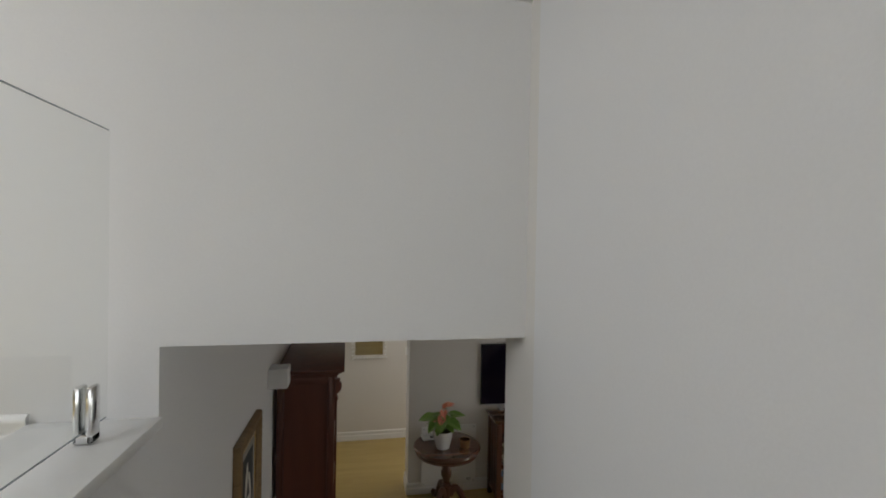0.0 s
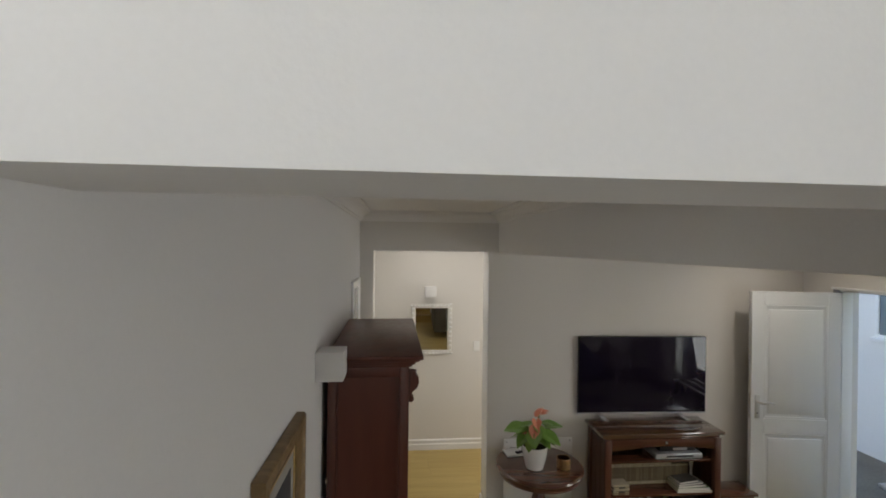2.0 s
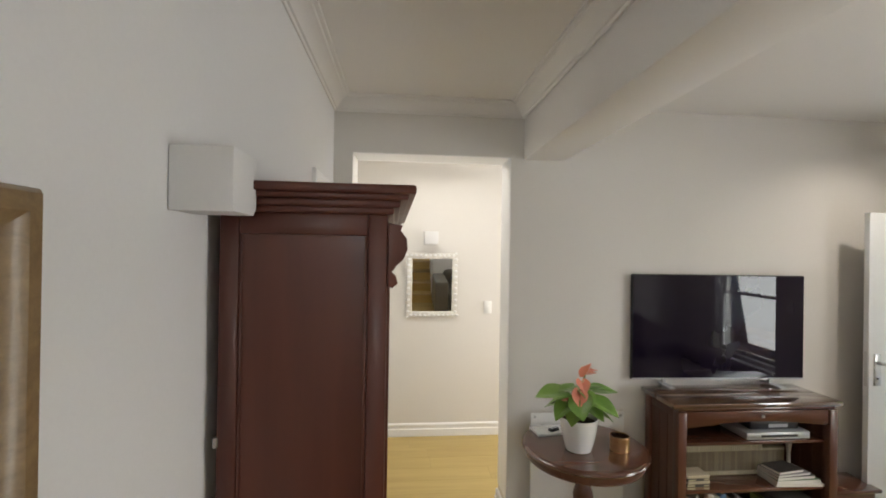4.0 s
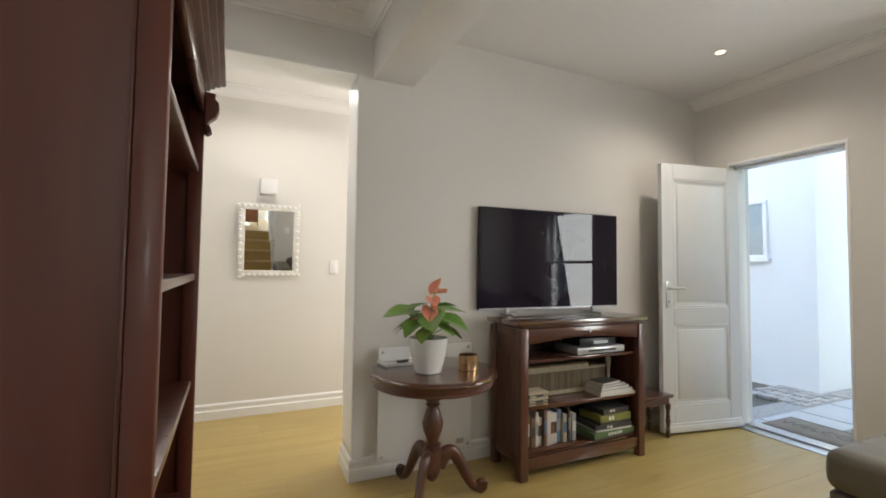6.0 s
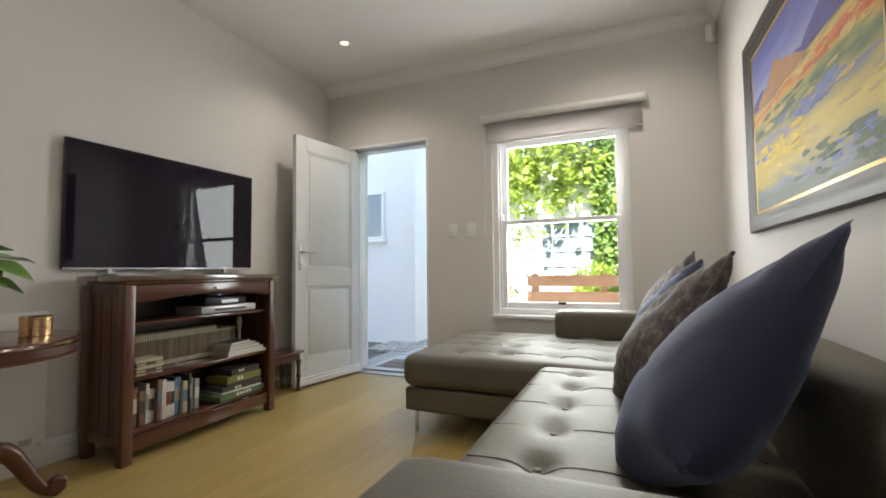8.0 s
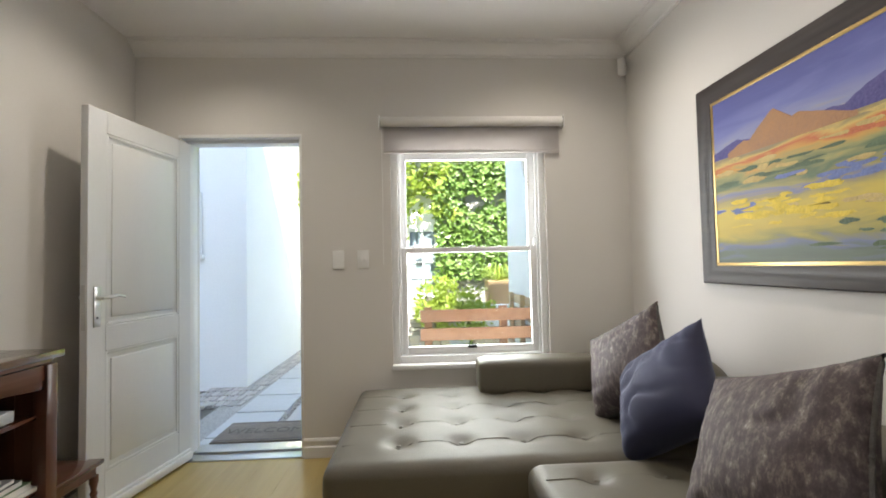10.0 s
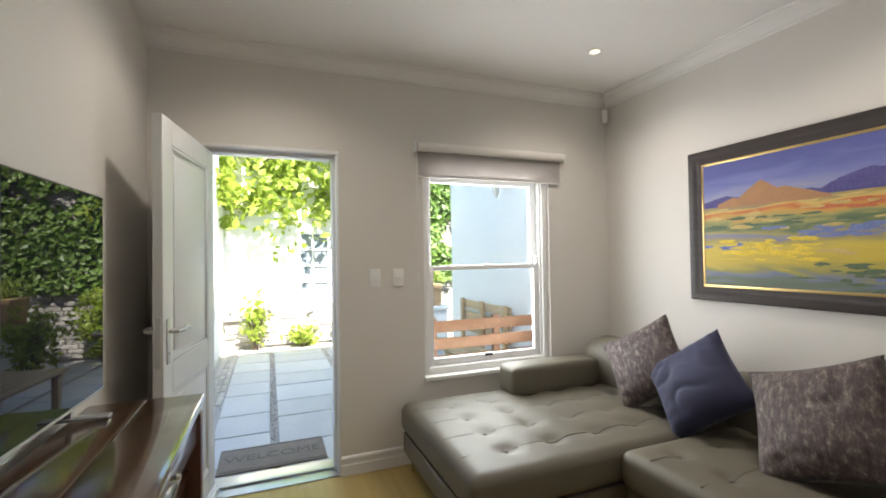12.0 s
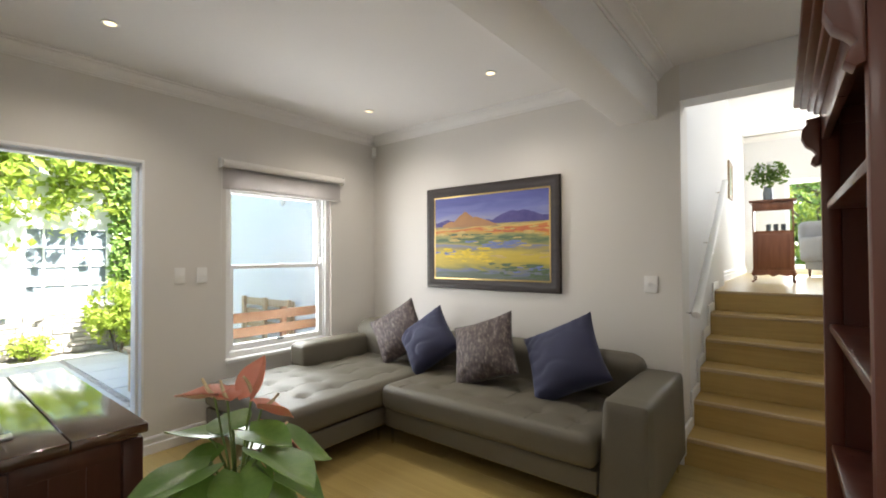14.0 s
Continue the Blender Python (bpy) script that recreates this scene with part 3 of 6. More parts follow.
for side in (-1, 1):
    y = side * 0.0215
    plate = part("handle_plate", boxes([(LEAF_W - 0.072, LEAF_W - 0.030, min(y, y + side * 0.006), max(y, y + side * 0.006), 0.93, 1.13)], 0.004), M_STEEL, leaf, "satin steel lever handle plate")
    part("lever", tube([(LEAF_W - 0.05, y, 1.075), (LEAF_W - 0.05, y + side * 0.045, 1.075), (LEAF_W - 0.075, y + side * 0.056, 1.076), (LEAF_W - 0.12, y + side * 0.055, 1.083), (LEAF_W - 0.165, y + side * 0.052, 1.073)], [0.010, 0.010, 0.010, 0.009, 0.007], 10), M_STEEL, plate)
    part("keyhole", lathe([(0.006, 0), (0.006, 0.002)], 12, at=(0, 0, 0)), M_BLACK, plate).matrix_basis = pose(LEAF_W - 0.05, y + side * 0.0065, 0.975, 90 * side, 0, 0)
part("latch_plate", box(LEAF_W - 0.001, LEAF_W + 0.002, -0.011, 0.011, 0.92, 1.14, 0.001, 1), M_STEEL, leaf)

# ---- window ----
win = thing("window_1", pose(0, 0, 0), "white sliding sash window with two panes", "window")
win["kind"] = "structure"
FX0, FX1 = 3.530, 3.690
part("window_frame", boxes([(FX0, FX1, WIN_Y0, WIN_Y0 + 0.045, WIN_Z0, WIN_Z1), (FX0, FX1, WIN_Y1 - 0.045, WIN_Y1, WIN_Z0, WIN_Z1),
                            (FX0, FX1, WIN_Y0 + 0.045, WIN_Y1 - 0.045, WIN_Z1 - 0.05, WIN_Z1), (FX0, FX1, WIN_Y0 + 0.045, WIN_Y1 - 0.045, WIN_Z0, WIN_Z0 + 0.05)], 0.004), M_TRIM, win)
part("stop_bead", boxes([(FX0 + 0.02, FX0 + 0.034, WIN_Y0 + 0.0455, WIN_Y0 + 0.062, WIN_Z0 + 0.05, WIN_Z1 - 0.05), (FX0 + 0.02, FX0 + 0.034, WIN_Y1 - 0.062, WIN_Y1 - 0.0455, WIN_Z0 + 0.05, WIN_Z1 - 0.05)], 0.003), M_TRIM, win)
MEET = 1.315


def sash(name, x0, x1, z0, z1, low):
    y0, y1 = WIN_Y0 + 0.047, WIN_Y1 - 0.047
    bot, top = (0.048, 0.034) if low else (0.034, 0.05)
    ob = part(name, boxes([(x0, x1, y0, y0 + 0.052, z0, z1), (x0, x1, y1 - 0.052, y1, z0, z1), (x0, x1, y0 + 0.052, y1 - 0.052, z0, z0 + bot), (x0, x1, y0 + 0.052, y1 - 0.052, z1 - top, z1)], 0.004), M_TRIM, win)
    g = part("pane", box((x0 + x1) / 2 - 0.002, (x0 + x1) / 2 + 0.002, y0 + 0.045, y1 - 0.045, z0 + bot - 0.006, z1 - top + 0.006), M_GLASS, ob)
    g.visible_shadow = False
    return ob


low = sash("lower_sash", 3.575, 3.612, WIN_Z0 + 0.052, MEET + 0.017, True)
upp = sash("upper_sash", 3.617, 3.654, MEET - 0.017, WIN_Z1 - 0.052, False)
for y in (WIN_Y0 + 0.06, WIN_Y1 - 0.06):
    part("sash_horn", prism([(-0.014, 0), (0.014, 0), (0.014, 0.045), (0.006, 0.062), (-0.004, 0.058), (-0.012, 0.03)], 0.03, "x", (3.578, y, MEET + 0.017), r=0.002), M_TRIM, low)
part("sash_lift", boxes([(3.560, 3.576, 2.66, 2.72, 0.652, 0.672)], 0.004), M_BLACK, low, "small dark sash lift")
part("sash_catch", boxes([(3.582, 3.606, 2.65, 2.70, MEET + 0.018, MEET + 0.028)], 0.003), M_STEEL, low)
part("window_sill", boxes([(XE - 0.032, 3.56, WIN_Y0 - 0.005, WIN_Y1 + 0.005, WIN_Z0 - 0.026, WIN_Z0 + 0.004)], 0.006), M_TRIM, win, "white painted inner sill")
part("outer_sill", boxes([(3.70, 3.80, WIN_Y0 - 0.04, WIN_Y1 + 0.04, WIN_Z0 - 0.05, WIN_Z0 - 0.002)], 0.006), M_PLASTER, win)

blind = thing("roller_blind", pose(3.455, 2.672, 2.157), "grey fabric roller blind rolled up above the window", "blind")
part("roll", tube([(0, -0.60, 0), (0, 0, 0), (0, 0.60, 0)], 0.032, 20), M_BLINDTUBE, blind, "pale rolled blind fabric")


def blind_drop():
    bm = bmesh.new()
    n, rows = 40, 8
    grid = [[bm.verts.new((0.018 + 0.004 * math.sin(i * 0.9 + j * 0.4) * (1 - j / rows), -0.585 + 1.17 * i / n, -0.025 - 0.165 * (1 - j / rows))) for i in range(n + 1)] for j in range(rows + 1)]
    for j in range(rows):
        for i in range(n):
            bm.faces.new((grid[j][i], grid[j][i + 1], grid[j + 1][i + 1], grid[j + 1][i]))
    bmesh.ops.solidify(bm, geom=bm.faces[:], thickness=0.003)
    return bm


part("drop", blind_drop(), M_BLIND, blind)
part("bottom_bar", box(0.008, 0.026, -0.585, 0.585, -0.205, -0.187, 0.005), M_BLIND, blind)
for y in (-0.61, 0.61):
    part("bracket", box(-0.02, 0.044, y - 0.004, y + 0.004, -0.04, 0.04, 0.003), M_PLASTIC, blind)
part("cord", tube([(0.01, 0.598, -0.02), (0.018, 0.598, -0.5), (0.014, 0.599, -0.93)], 0.0022, 6), M_PLASTIC, blind)

# ---- small fittings on the walls ----
def switch(m, w, h, label, rockers=2):
    ob = thing("light_switch", m, label, "switch")
    part("plate", box(-w / 2, w / 2, -0.009, -0.0005, -h / 2, h / 2, 0.003), M_PLASTIC, ob)
    for i in range(rockers):
        x = (i - (rockers - 1) / 2) * w * 0.34
        part("rocker", box(x - 0.009, x + 0.009, -0.0125, -0.0095, -0.014, 0.014, 0.0015), M_PLASTIC, ob)
    return ob


switch(pose(XE, 3.565, 1.262, 0, 0, -90), 0.075, 0.118, "white plastic wall socket beside the door", 1)
switch(pose(XE, 3.405, 1.262, 0, 0, -90), 0.075, 0.118, "white plastic light switch beside the window", 2)
switch(pose(0.672, YS, 1.195, 0, 0, 180), 0.088, 0.118, "white plastic double light switch above sofa arm", 2)
switch(pose(0.68, YB, 1.22), 0.075, 0.118, "white plastic light switch in the hall", 1)

sensor = thing("motion_sensor", pose(3.452, YS + 0.045, 2.525, 0, 0, -45), "small white alarm sensor in the ceiling corner", "sensor")
part("body", box(-0.028, 0.028, -0.022, 0.022, -0.055, 0.055, 0.010, 3), M_PLASTIC, sensor)
part("lens", box(-0.02, 0.02, -0.026, -0.0225, -0.04, 0.005, 0.003), M_BLINDTUBE, sensor)

for x, y in ((2.810, 4.178), (2.825, 2.280), (1.545, 2.290)):
    dl = thing("downlight", pose(x, y, ZC), "round recessed ceiling downlight with warm glowing face", "downlight", "ceiling downlights")
    part("ring", lathe([(0.030, -0.004), (0.042, -0.006), (0.046, -0.003), (0.046, -0.0005), (0.030, -0.0005), (0.030, -0.004)], 28, closed=False), M_PLASTIC, dl)
    sp = bpy.data.lights.new("downlight_beam", "SPOT")
    sp.energy, sp.spot_size, sp.spot_blend, sp.shadow_soft_size, sp.color = 4.6, radians(150), 1.0, 0.03, (1.0, 0.90, 0.78)
    new("downlight_beam", sp).location = (x, y, ZC - 0.03)
    part("lamp_face", lathe([(0.029, -0.0035), (0.010, -0.003)], 24), M_LAMPGLOW, dl, "warm glowing lamp")


def cube_light(m, label):
    """A hollow plaster cube, open above and below, with one clipped corner."""
    ob = thing("cube_wall_light", m, label, "wall light", "cube wall lights")
    o = [(-0.065, -0.06), (0.05, -0.06), (0.065, -0.045), (0.065, 0.06), (-0.065, 0.06)]
    part("shade", prism(o, 0.115, "y", (0, -0.116, 0), r=0.003), M_STAIRWALL, ob)
    part("back_plate", box(-0.04, 0.04, -0.0005, 0.0, -0.04, 0.04), M_PLASTIC, ob)
    return ob


cube_light(pose(XW, 3.01, 1.885, 0, 0, 90), "white plaster cube wall light beside the bookcase")
cube_light(pose(0.12, YB, 1.875), "white plaster cube wall light above the mirror")

heater = thing("panel_heater", pose(0.975, YN, 0.42), "flat white panel heater mounted on the wall", "heater")
part("panel", box(-0.305, 0.305, -0.052, -0.040, -0.32, 0.33, 0.006), M_PLASTIC, heater)
for hx in (-0.16, 0.16):
    part("mount", box(hx - 0.04, hx + 0.04, -0.0395, -0.0005, -0.2, 0.2), M_PLASTIC, heater)
for x in (-0.28, 0.28):
    for z in (-0.295, 0.305):
        part("screw_cap", lathe([(0.009, 0), (0.007, 0.005)], 14), M_STEEL, heater).matrix_basis = pose(x, -0.052, z, 90, 0, 0)
part("control", box(0.20, 0.25, -0.056, -0.0525, -0.285, -0.255, 0.002), M_SILVER, heater)

# ---- hall mirror ----
mirror = thing("wall_mirror", pose(0.138, YB - 0.026, 1.432, 4.2, 0, 0), "rectangular mirror in a distressed white carved frame, leaning out", "mirror")
W2, H2 = 0.240, 0.302
bm = bmesh.new()
for a, b, c, d in ((-W2, W2, H2 - 0.052, H2), (-W2, W2, -H2, -H2 + 0.052), (-W2, -W2 + 0.052, -H2 + 0.052, H2 - 0.052), (W2 - 0.052, W2, -H2 + 0.052, H2 - 0.052)):
    bx(bm, a, b, -0.022, -0.001, c, d, 0.006)
part("frame", bm, mat("distressed_white", (0.74, 0.72, 0.67), 0.6, vary=0.18, scale=22, fine=120, bump=0.35), mirror)
bm = bmesh.new()
random.seed(4)
for i in range(44):
    u = i / 44 * 4
    s, q = int(u), u % 1
    x, z = [(-W2 + 2 * W2 * q, H2 - 0.018), (W2 - 0.018, H2 - 2 * H2 * q), (W2 - 2 * W2 * q, -H2 + 0.018), (-W2 + 0.018, -H2 + 2 * H2 * q)][s]
    bmesh.ops.create_uvsphere(bm, u_segments=8, v_segments=5, radius=1, matrix=pose(x, -0.022, z) @ Matrix.Diagonal((0.014 + 0.004 * random.random(), 0.006, 0.011, 1)))
tagged(part("carving", bm, M_TRIM, mirror), kind="stuff")
part("mirror_glass", box(-W2 + 0.048, W2 - 0.048, -0.010, -0.004, -H2 + 0.048, H2 - 0.048), M_MIRROR, mirror)

# ---- pictures ----
def framed(m, w, h, fw, depth, name, label, wood_mat, slip_mat, category="painting"):
    ob = thing(name, m, label, category)
    prof = [(0, 0), (fw, 0), (fw, depth * 0.45), (fw * 0.82, depth * 0.6), (fw * 0.6, depth * 0.65), (fw * 0.35, depth), (fw * 0.08, depth * 0.92), (0, depth * 0.7)]
    bm = bmesh.new()
    cs = [(-w / 2, -h / 2), (w / 2, -h / 2), (w / 2, h / 2), (-w / 2, h / 2)]
    ins = [(1, 1), (-1, 1), (-1, -1), (1, -1)]
    rings = [[bm.verts.new((cx + ix * a, -b - 0.001, cz + iz * a)) for a, b in prof] for (cx, cz), (ix, iz) in zip(cs, ins)]
    n = len(prof)
    for r in range(4):
        A, B = rings[r], rings[(r + 1) % 4]
        for i in range(n):
            bm.faces.new((A[i], A[(i + 1) % n], B[(i + 1) % n], B[i]))
    bmesh.ops.recalc_face_normals(bm, faces=bm.faces[:])
    part("frame", bm, wood_mat, ob)
    a, s = fw - 0.002, 0.016
    part("slip", boxes([(-w / 2 + a, w / 2 - a, -depth * 0.42, -depth * 0.2, h / 2 - a - s, h / 2 - a), (-w / 2 + a, w / 2 - a, -depth * 0.42, -depth * 0.2, -h / 2 + a, -h / 2 + a + s),
                        (-w / 2 + a, -w / 2 + a + s, -depth * 0.42, -depth * 0.2, -h / 2 + a + s, h / 2 - a - s), (w / 2 - a - s, w / 2 - a, -depth * 0.42, -depth * 0.2, -h / 2 + a + s, h / 2 - a - s)], 0.002), slip_mat, ob, "gold inner slip")
    return ob


def canvas_material():
    """A painted landscape: blue sky over bands of ochre, green and yellow fields, in loose strokes."""
    m, nt, b = node_material("landscape_canvas")
    n, l = nt.nodes, nt.links
    tc = n.new("ShaderNodeTexCoord")
    mp = n.new("ShaderNodeMapping")
    mp.inputs["Scale"].default_value = (1.6, 1, 9)
    l.new(tc.outputs["Object"], mp.inputs["Vector"])
    st = n.new("ShaderNodeTexNoise")
    st.inputs["Scale"].default_value, st.inputs["Detail"].default_value, st.inputs["Distortion"].default_value = 1.6, 5, 0.8
    l.new(mp.outputs[0], st.inputs["Vector"])
    sep = n.new("ShaderNodeSeparateXYZ")
    l.new(tc.outputs["Object"], sep.inputs[0])
    v = n.new("ShaderNodeMapRange")
    v.inputs["From Min"].default_value, v.inputs["From Max"].default_value = -0.40, 0.40
    l.new(sep.outputs["Z"], v.inputs["Value"])
    off = n.new("ShaderNodeMath")
    off.operation = "MULTIPLY_ADD"
    off.inputs[1].default_value = 0.24
    l.new(st.outputs["Fac"], off.inputs[0])
    l.new(v.outputs[0], off.inputs[2])
    sub = n.new("ShaderNodeMath")
    sub.operation = "SUBTRACT"
    sub.inputs[1].default_value = 0.12
    l.new(off.outputs[0], sub.inputs[0])
    ramp = n.new("ShaderNodeValToRGB")
    cr = ramp.color_ramp
    stops = [(0.0, (0.10, 0.12, 0.10)), (0.07, (0.13, 0.17, 0.13)), (0.11, (0.16, 0.19, 0.30)), (0.15, (0.28, 0.27, 0.08)), (0.21, (0.55, 0.42, 0.06)), (0.29, (0.62, 0.48, 0.07)),
             (0.35, (0.36, 0.30, 0.12)), (0.39, (0.20, 0.22, 0.36)), (0.42, (0.38, 0.33, 0.12)), (0.47, (0.11, 0.17, 0.09)), (0.51, (0.34, 0.33, 0.12)), (0.545, (0.62, 0.34, 0.07)),
             (0.57, (0.55, 0.15, 0.05)), (0.60, (0.66, 0.48, 0.14)), (0.635, (0.30, 0.24, 0.12)), (0.66, (0.42, 0.34, 0.24)), (0.70, (0.27, 0.29, 0.48)), (0.80, (0.17, 0.19, 0.46)), (0.90, (0.105, 0.12, 0.36)), (1.0, (0.085, 0.10, 0.31))]
    while len(cr.elements) < len(stops):
        cr.elements.new(0.5)
    for e, (p, c) in zip(cr.elements, stops):
        e.position, e.color = p, (*c, 1)
    l.new(sub.outputs[0], ramp.inputs[0])
    l.new(ramp.outputs[0], b.inputs["Base Color"])
    b.inputs["Roughness"].default_value = 0.55
    bp = n.new("ShaderNodeBump")
    bp.inputs["Strength"].default_value, bp.inputs["Distance"].default_value = 0.3, 0.004
    l.new(st.outputs["Fac"], bp.inputs["Height"])
    l.new(bp.outputs[0], b.inputs["Normal"])
    return m


painting = framed(pose(2.020, YS, 1.571, 0, 0, 180), 1.385, 0.952, 0.085, 0.034, "landscape_painting", "wide landscape painting in dark wooden frame above sofa", M_FRAME, M_GOLD)
part("canvas", box(-0.612, 0.612, -0.012, -0.004, -0.395, 0.395), canvas_material(), painting, "oil landscape of fields and mountains")
random.seed(9)


def ridge(name, x0, x1, base, peaks, material, y):
    o = [(x0, base - 0.02)]
    n = 36
    for i in range(n + 1):
        x = x0 + (x1 - x0) * i / n
        o.append((x, base + max(0.0, max(h * max(0, 1 - abs(x - c) / w) ** p for c, h, w, p in peaks)) + 0.004 * noise.noise(Vector((x * 40, 0, 3)))))
    o.append((x1, base - 0.02))
    part(name, prism(o, 0.0008, "y", (0, y, 0)), material, painting)


M_HILL = mat("painted_orange_hill", (0.36, 0.19, 0.10), 0.6, vary=0.3, scale=14, fine=90, bump=0.3, colour2=(0.46, 0.24, 0.10))
M_BLUEHILL = mat("painted_blue_hill", (0.055, 0.055, 0.22), 0.6, vary=0.3, scale=14, fine=90, bump=0.3, colour2=(0.12, 0.10, 0.30))
ridge("blue_mountain", -0.10, 0.60, 0.135, [(0.26, 0.085, 0.20, 0.55), (0.36, 0.085, 0.20, 0.6), (0.55, 0.03, 0.2, 0.8), (0.0, 0.02, 0.12, 1)], M_BLUEHILL, -0.0132)
ridge("far_blue_ridge", -0.61, -0.30, 0.125, [(-0.45, 0.045, 0.18, 0.8)], M_BLUEHILL, -0.0130)
ridge("orange_hill", -0.50, 0.10, 0.115, [(-0.24, 0.125, 0.16, 0.85), (-0.12, 0.07, 0.2, 0.9), (-0.40, 0.04, 0.12, 1)], M_HILL, -0.0136)
M_STROKES = [mat("paint_stroke_" + n, c, 0.6, vary=0.2, scale=20, fine=120, bump=0.4) for n, c in
             (("yellow", (0.74, 0.56, 0.05)), ("blue", (0.16, 0.21, 0.46)), ("green", (0.10, 0.15, 0.08)), ("red", (0.55, 0.16, 0.06)), ("ochre", (0.56, 0.42, 0.15)))]
for mi, x0, x1, z0, z1, count in ((0, -0.45, 0.02, -0.23, -0.10, 44), (1, -0.18, 0.36, -0.10, -0.03, 22), (1, -0.6, -0.35, -0.16, -0.12, 8), (2, -0.1, 0.58, -0.37, -0.24, 30), (3, 0.05, 0.60, 0.035, 0.075, 16), (4, -0.6, 0.6, -0.2, 0.1, 34), (1, 0.25, 0.52, -0.32, -0.25, 9), (2, -0.6, 0.2, -0.02, 0.03, 16)):
    bm = bmesh.new()
    for i in range(count):
        cx, cz, ww, hh = random.uniform(x0, x1), random.uniform(z0, z1), random.uniform(0.02, 0.075), random.uniform(0.004, 0.011)
        o = [(cx + max(-0.6, ww * math.cos(a)), cz + hh * math.sin(a) + 0.004 * random.uniform(-1, 1)) for a in (k * math.pi / 5 for k in range(10))]
        o = [(max(-0.605, min(0.605, x)), z) for x, z in o]
        prism(o, 0.0006, "y", (0, -0.0128 - 0.00001 * i, 0), bm)
    tagged(part("brush_stroke", bm, M_STROKES[mi], painting), kind="stuff")

small = framed(pose(XW, 2.40, 1.545, 0, 0, 90), 0.46, 0.55, 0.075, 0.036, "small_framed_picture", "small picture in a deep old gilt frame", M_GILT, M_GOLD, "picture")
part("mount", box(-0.158, 0.158, -0.012, -0.004, -0.202, 0.202), mat("grey_mount", (0.40, 0.39, 0.36), 0.8, vary=0.08, scale=20, fine=90), small)
part("print", box(-0.105, 0.105, -0.0135, -0.0122, -0.145, 0.145), mat("dark_print", (0.045, 0.05, 0.06), 0.5, vary=0.3, scale=18, fine=60), small)
for cx, cz, a, b, t in ((-0.03, 0.02, 0.022, 0.085, 12), (0.035, -0.02, 0.018, 0.07, -18), (0.0, -0.09, 0.07, 0.022, 6)):
    bm = prism([(a * math.cos(k * math.pi / 10), b * math.sin(k * math.pi / 10)) for k in range(20)], 0.0008, "y")
    part("pale_shape", bm, M_PAPER, small).matrix_basis = pose(cx, -0.0148, cz, 0, t, 0)

white_pic = framed(pose(XW, 4.47, 1.83, 0, 0, 90), 0.50, 0.62, 0.05, 0.022, "white_framed_picture", "picture in a plain white frame behind the bookcase", M_TRIM, M_TRIM, "picture")
part("glazing", box(-0.20, 0.20, -0.008, -0.003, -0.26, 0.26), mat("glazed_print", (0.62, 0.63, 0.63), 0.12, vary=0.12, scale=4, fine=20, bump=0.0), white_pic)
hd = thing("door_2", pose(XW, 5.75, 0, 0, 0, 90), "white painted hall door in its frame, closed", "door")
hd["kind"] = "structure"
part("architrave", boxes([(-0.47, -0.40, -0.022, -0.001, 0.115, 2.10), (0.40, 0.47, -0.022, -0.001, 0.115, 2.10), (-0.47, 0.47, -0.022, -0.001, 2.10, 2.17)], 0.004), M_TRIM, hd)
part("leaf", boxes([(-0.40, 0.40, -0.012, -0.001, 0.115, 2.10)]), M_DOOR, hd)

# ---- television and its stand ----
tv = thing("television", pose(1.907, 4.786, 0.915, 0, 0, -2.2), "large flat black television on a low stand", "television")
TW = 0.578
part("housing", box(-TW, TW, 0.004, 0.030, 0.034, 0.712, 0.004), M_BLACK, tv)
part("rear_housing", box(-0.40, 0.40, 0.0305, 0.046, 0.08, 0.45, 0.006), M_BLACK, tv)
part("screen", box(-TW + 0.006, TW - 0.006, -0.001, 0.0038, 0.046, 0.706, 0.0008, 1), M_SCREEN, tv, "glossy black screen")
part("bottom_trim", box(-TW, TW, -0.002, 0.0035, 0.036, 0.0445, 0.001, 1), M_SILVER, tv, "thin silver trim")
part("badge", box(-0.03, 0.03, -0.006, -0.0022, 0.028, 0.036, 0.001, 1), M_SILVER, tv)
for x in (-0.36, 0.36):
    part("foot", boxes([(x - 0.02, x + 0.02, -0.09, 0.08, 0.0005, 0.010), (x - 0.012, x + 0.012, 0.006, 0.026, 0.010, 0.04)], 0.003), M_SILVER, tv)

stand = thing("television_stand", pose(1.900, 4.615, 0), "dark stained wooden media cabinet with open shelves", "cabinet")
SX, SY = 0.465, 0.145
part("top_board", box(-SX - 0.055, SX + 0.055, -SY - 0.030, 0.004, 0.887, 0.915, 0.005), M_LACQUER, stand)
part("top_board", box(-SX - 0.055, SX + 0.055, 0.006, SY + 0.030, 0.887, 0.915, 0.005), M_LACQUER, stand)
part("top_moulding", boxes([(-SX - 0.02, SX + 0.02, -SY - 0.015, SY + 0.012, 0.868, 0.8865)], 0.006), M_WALNUTX, stand)
for x in (-SX, SX):
    for y in (-SY, SY):
        part("post", box(x - 0.026, x + 0.026, y - 0.026, y + 0.026, 0.001, 0.8675, 0.005), M_WALNUT, stand)
    part("side_panel", boxes([(x - 0.008, x + 0.008, -SY + 0.0265, SY - 0.0265, 0.10, 0.86)]), M_WALNUT, stand)
    for y in (-0.04, 0.04):
        part("side_batten", box(x - 0.0115, x + 0.0115, y - 0.002, y + 0.002, 0.12, 0.84), M_WALNUT, stand)
    for za, zb in ((0.085, 0.13), (0.82, 0.867)):
        part("side_rail", box(x - 0.014, x + 0.014, -SY + 0.0265, SY - 0.0265, za, zb, 0.003), M_WALNUT, stand)
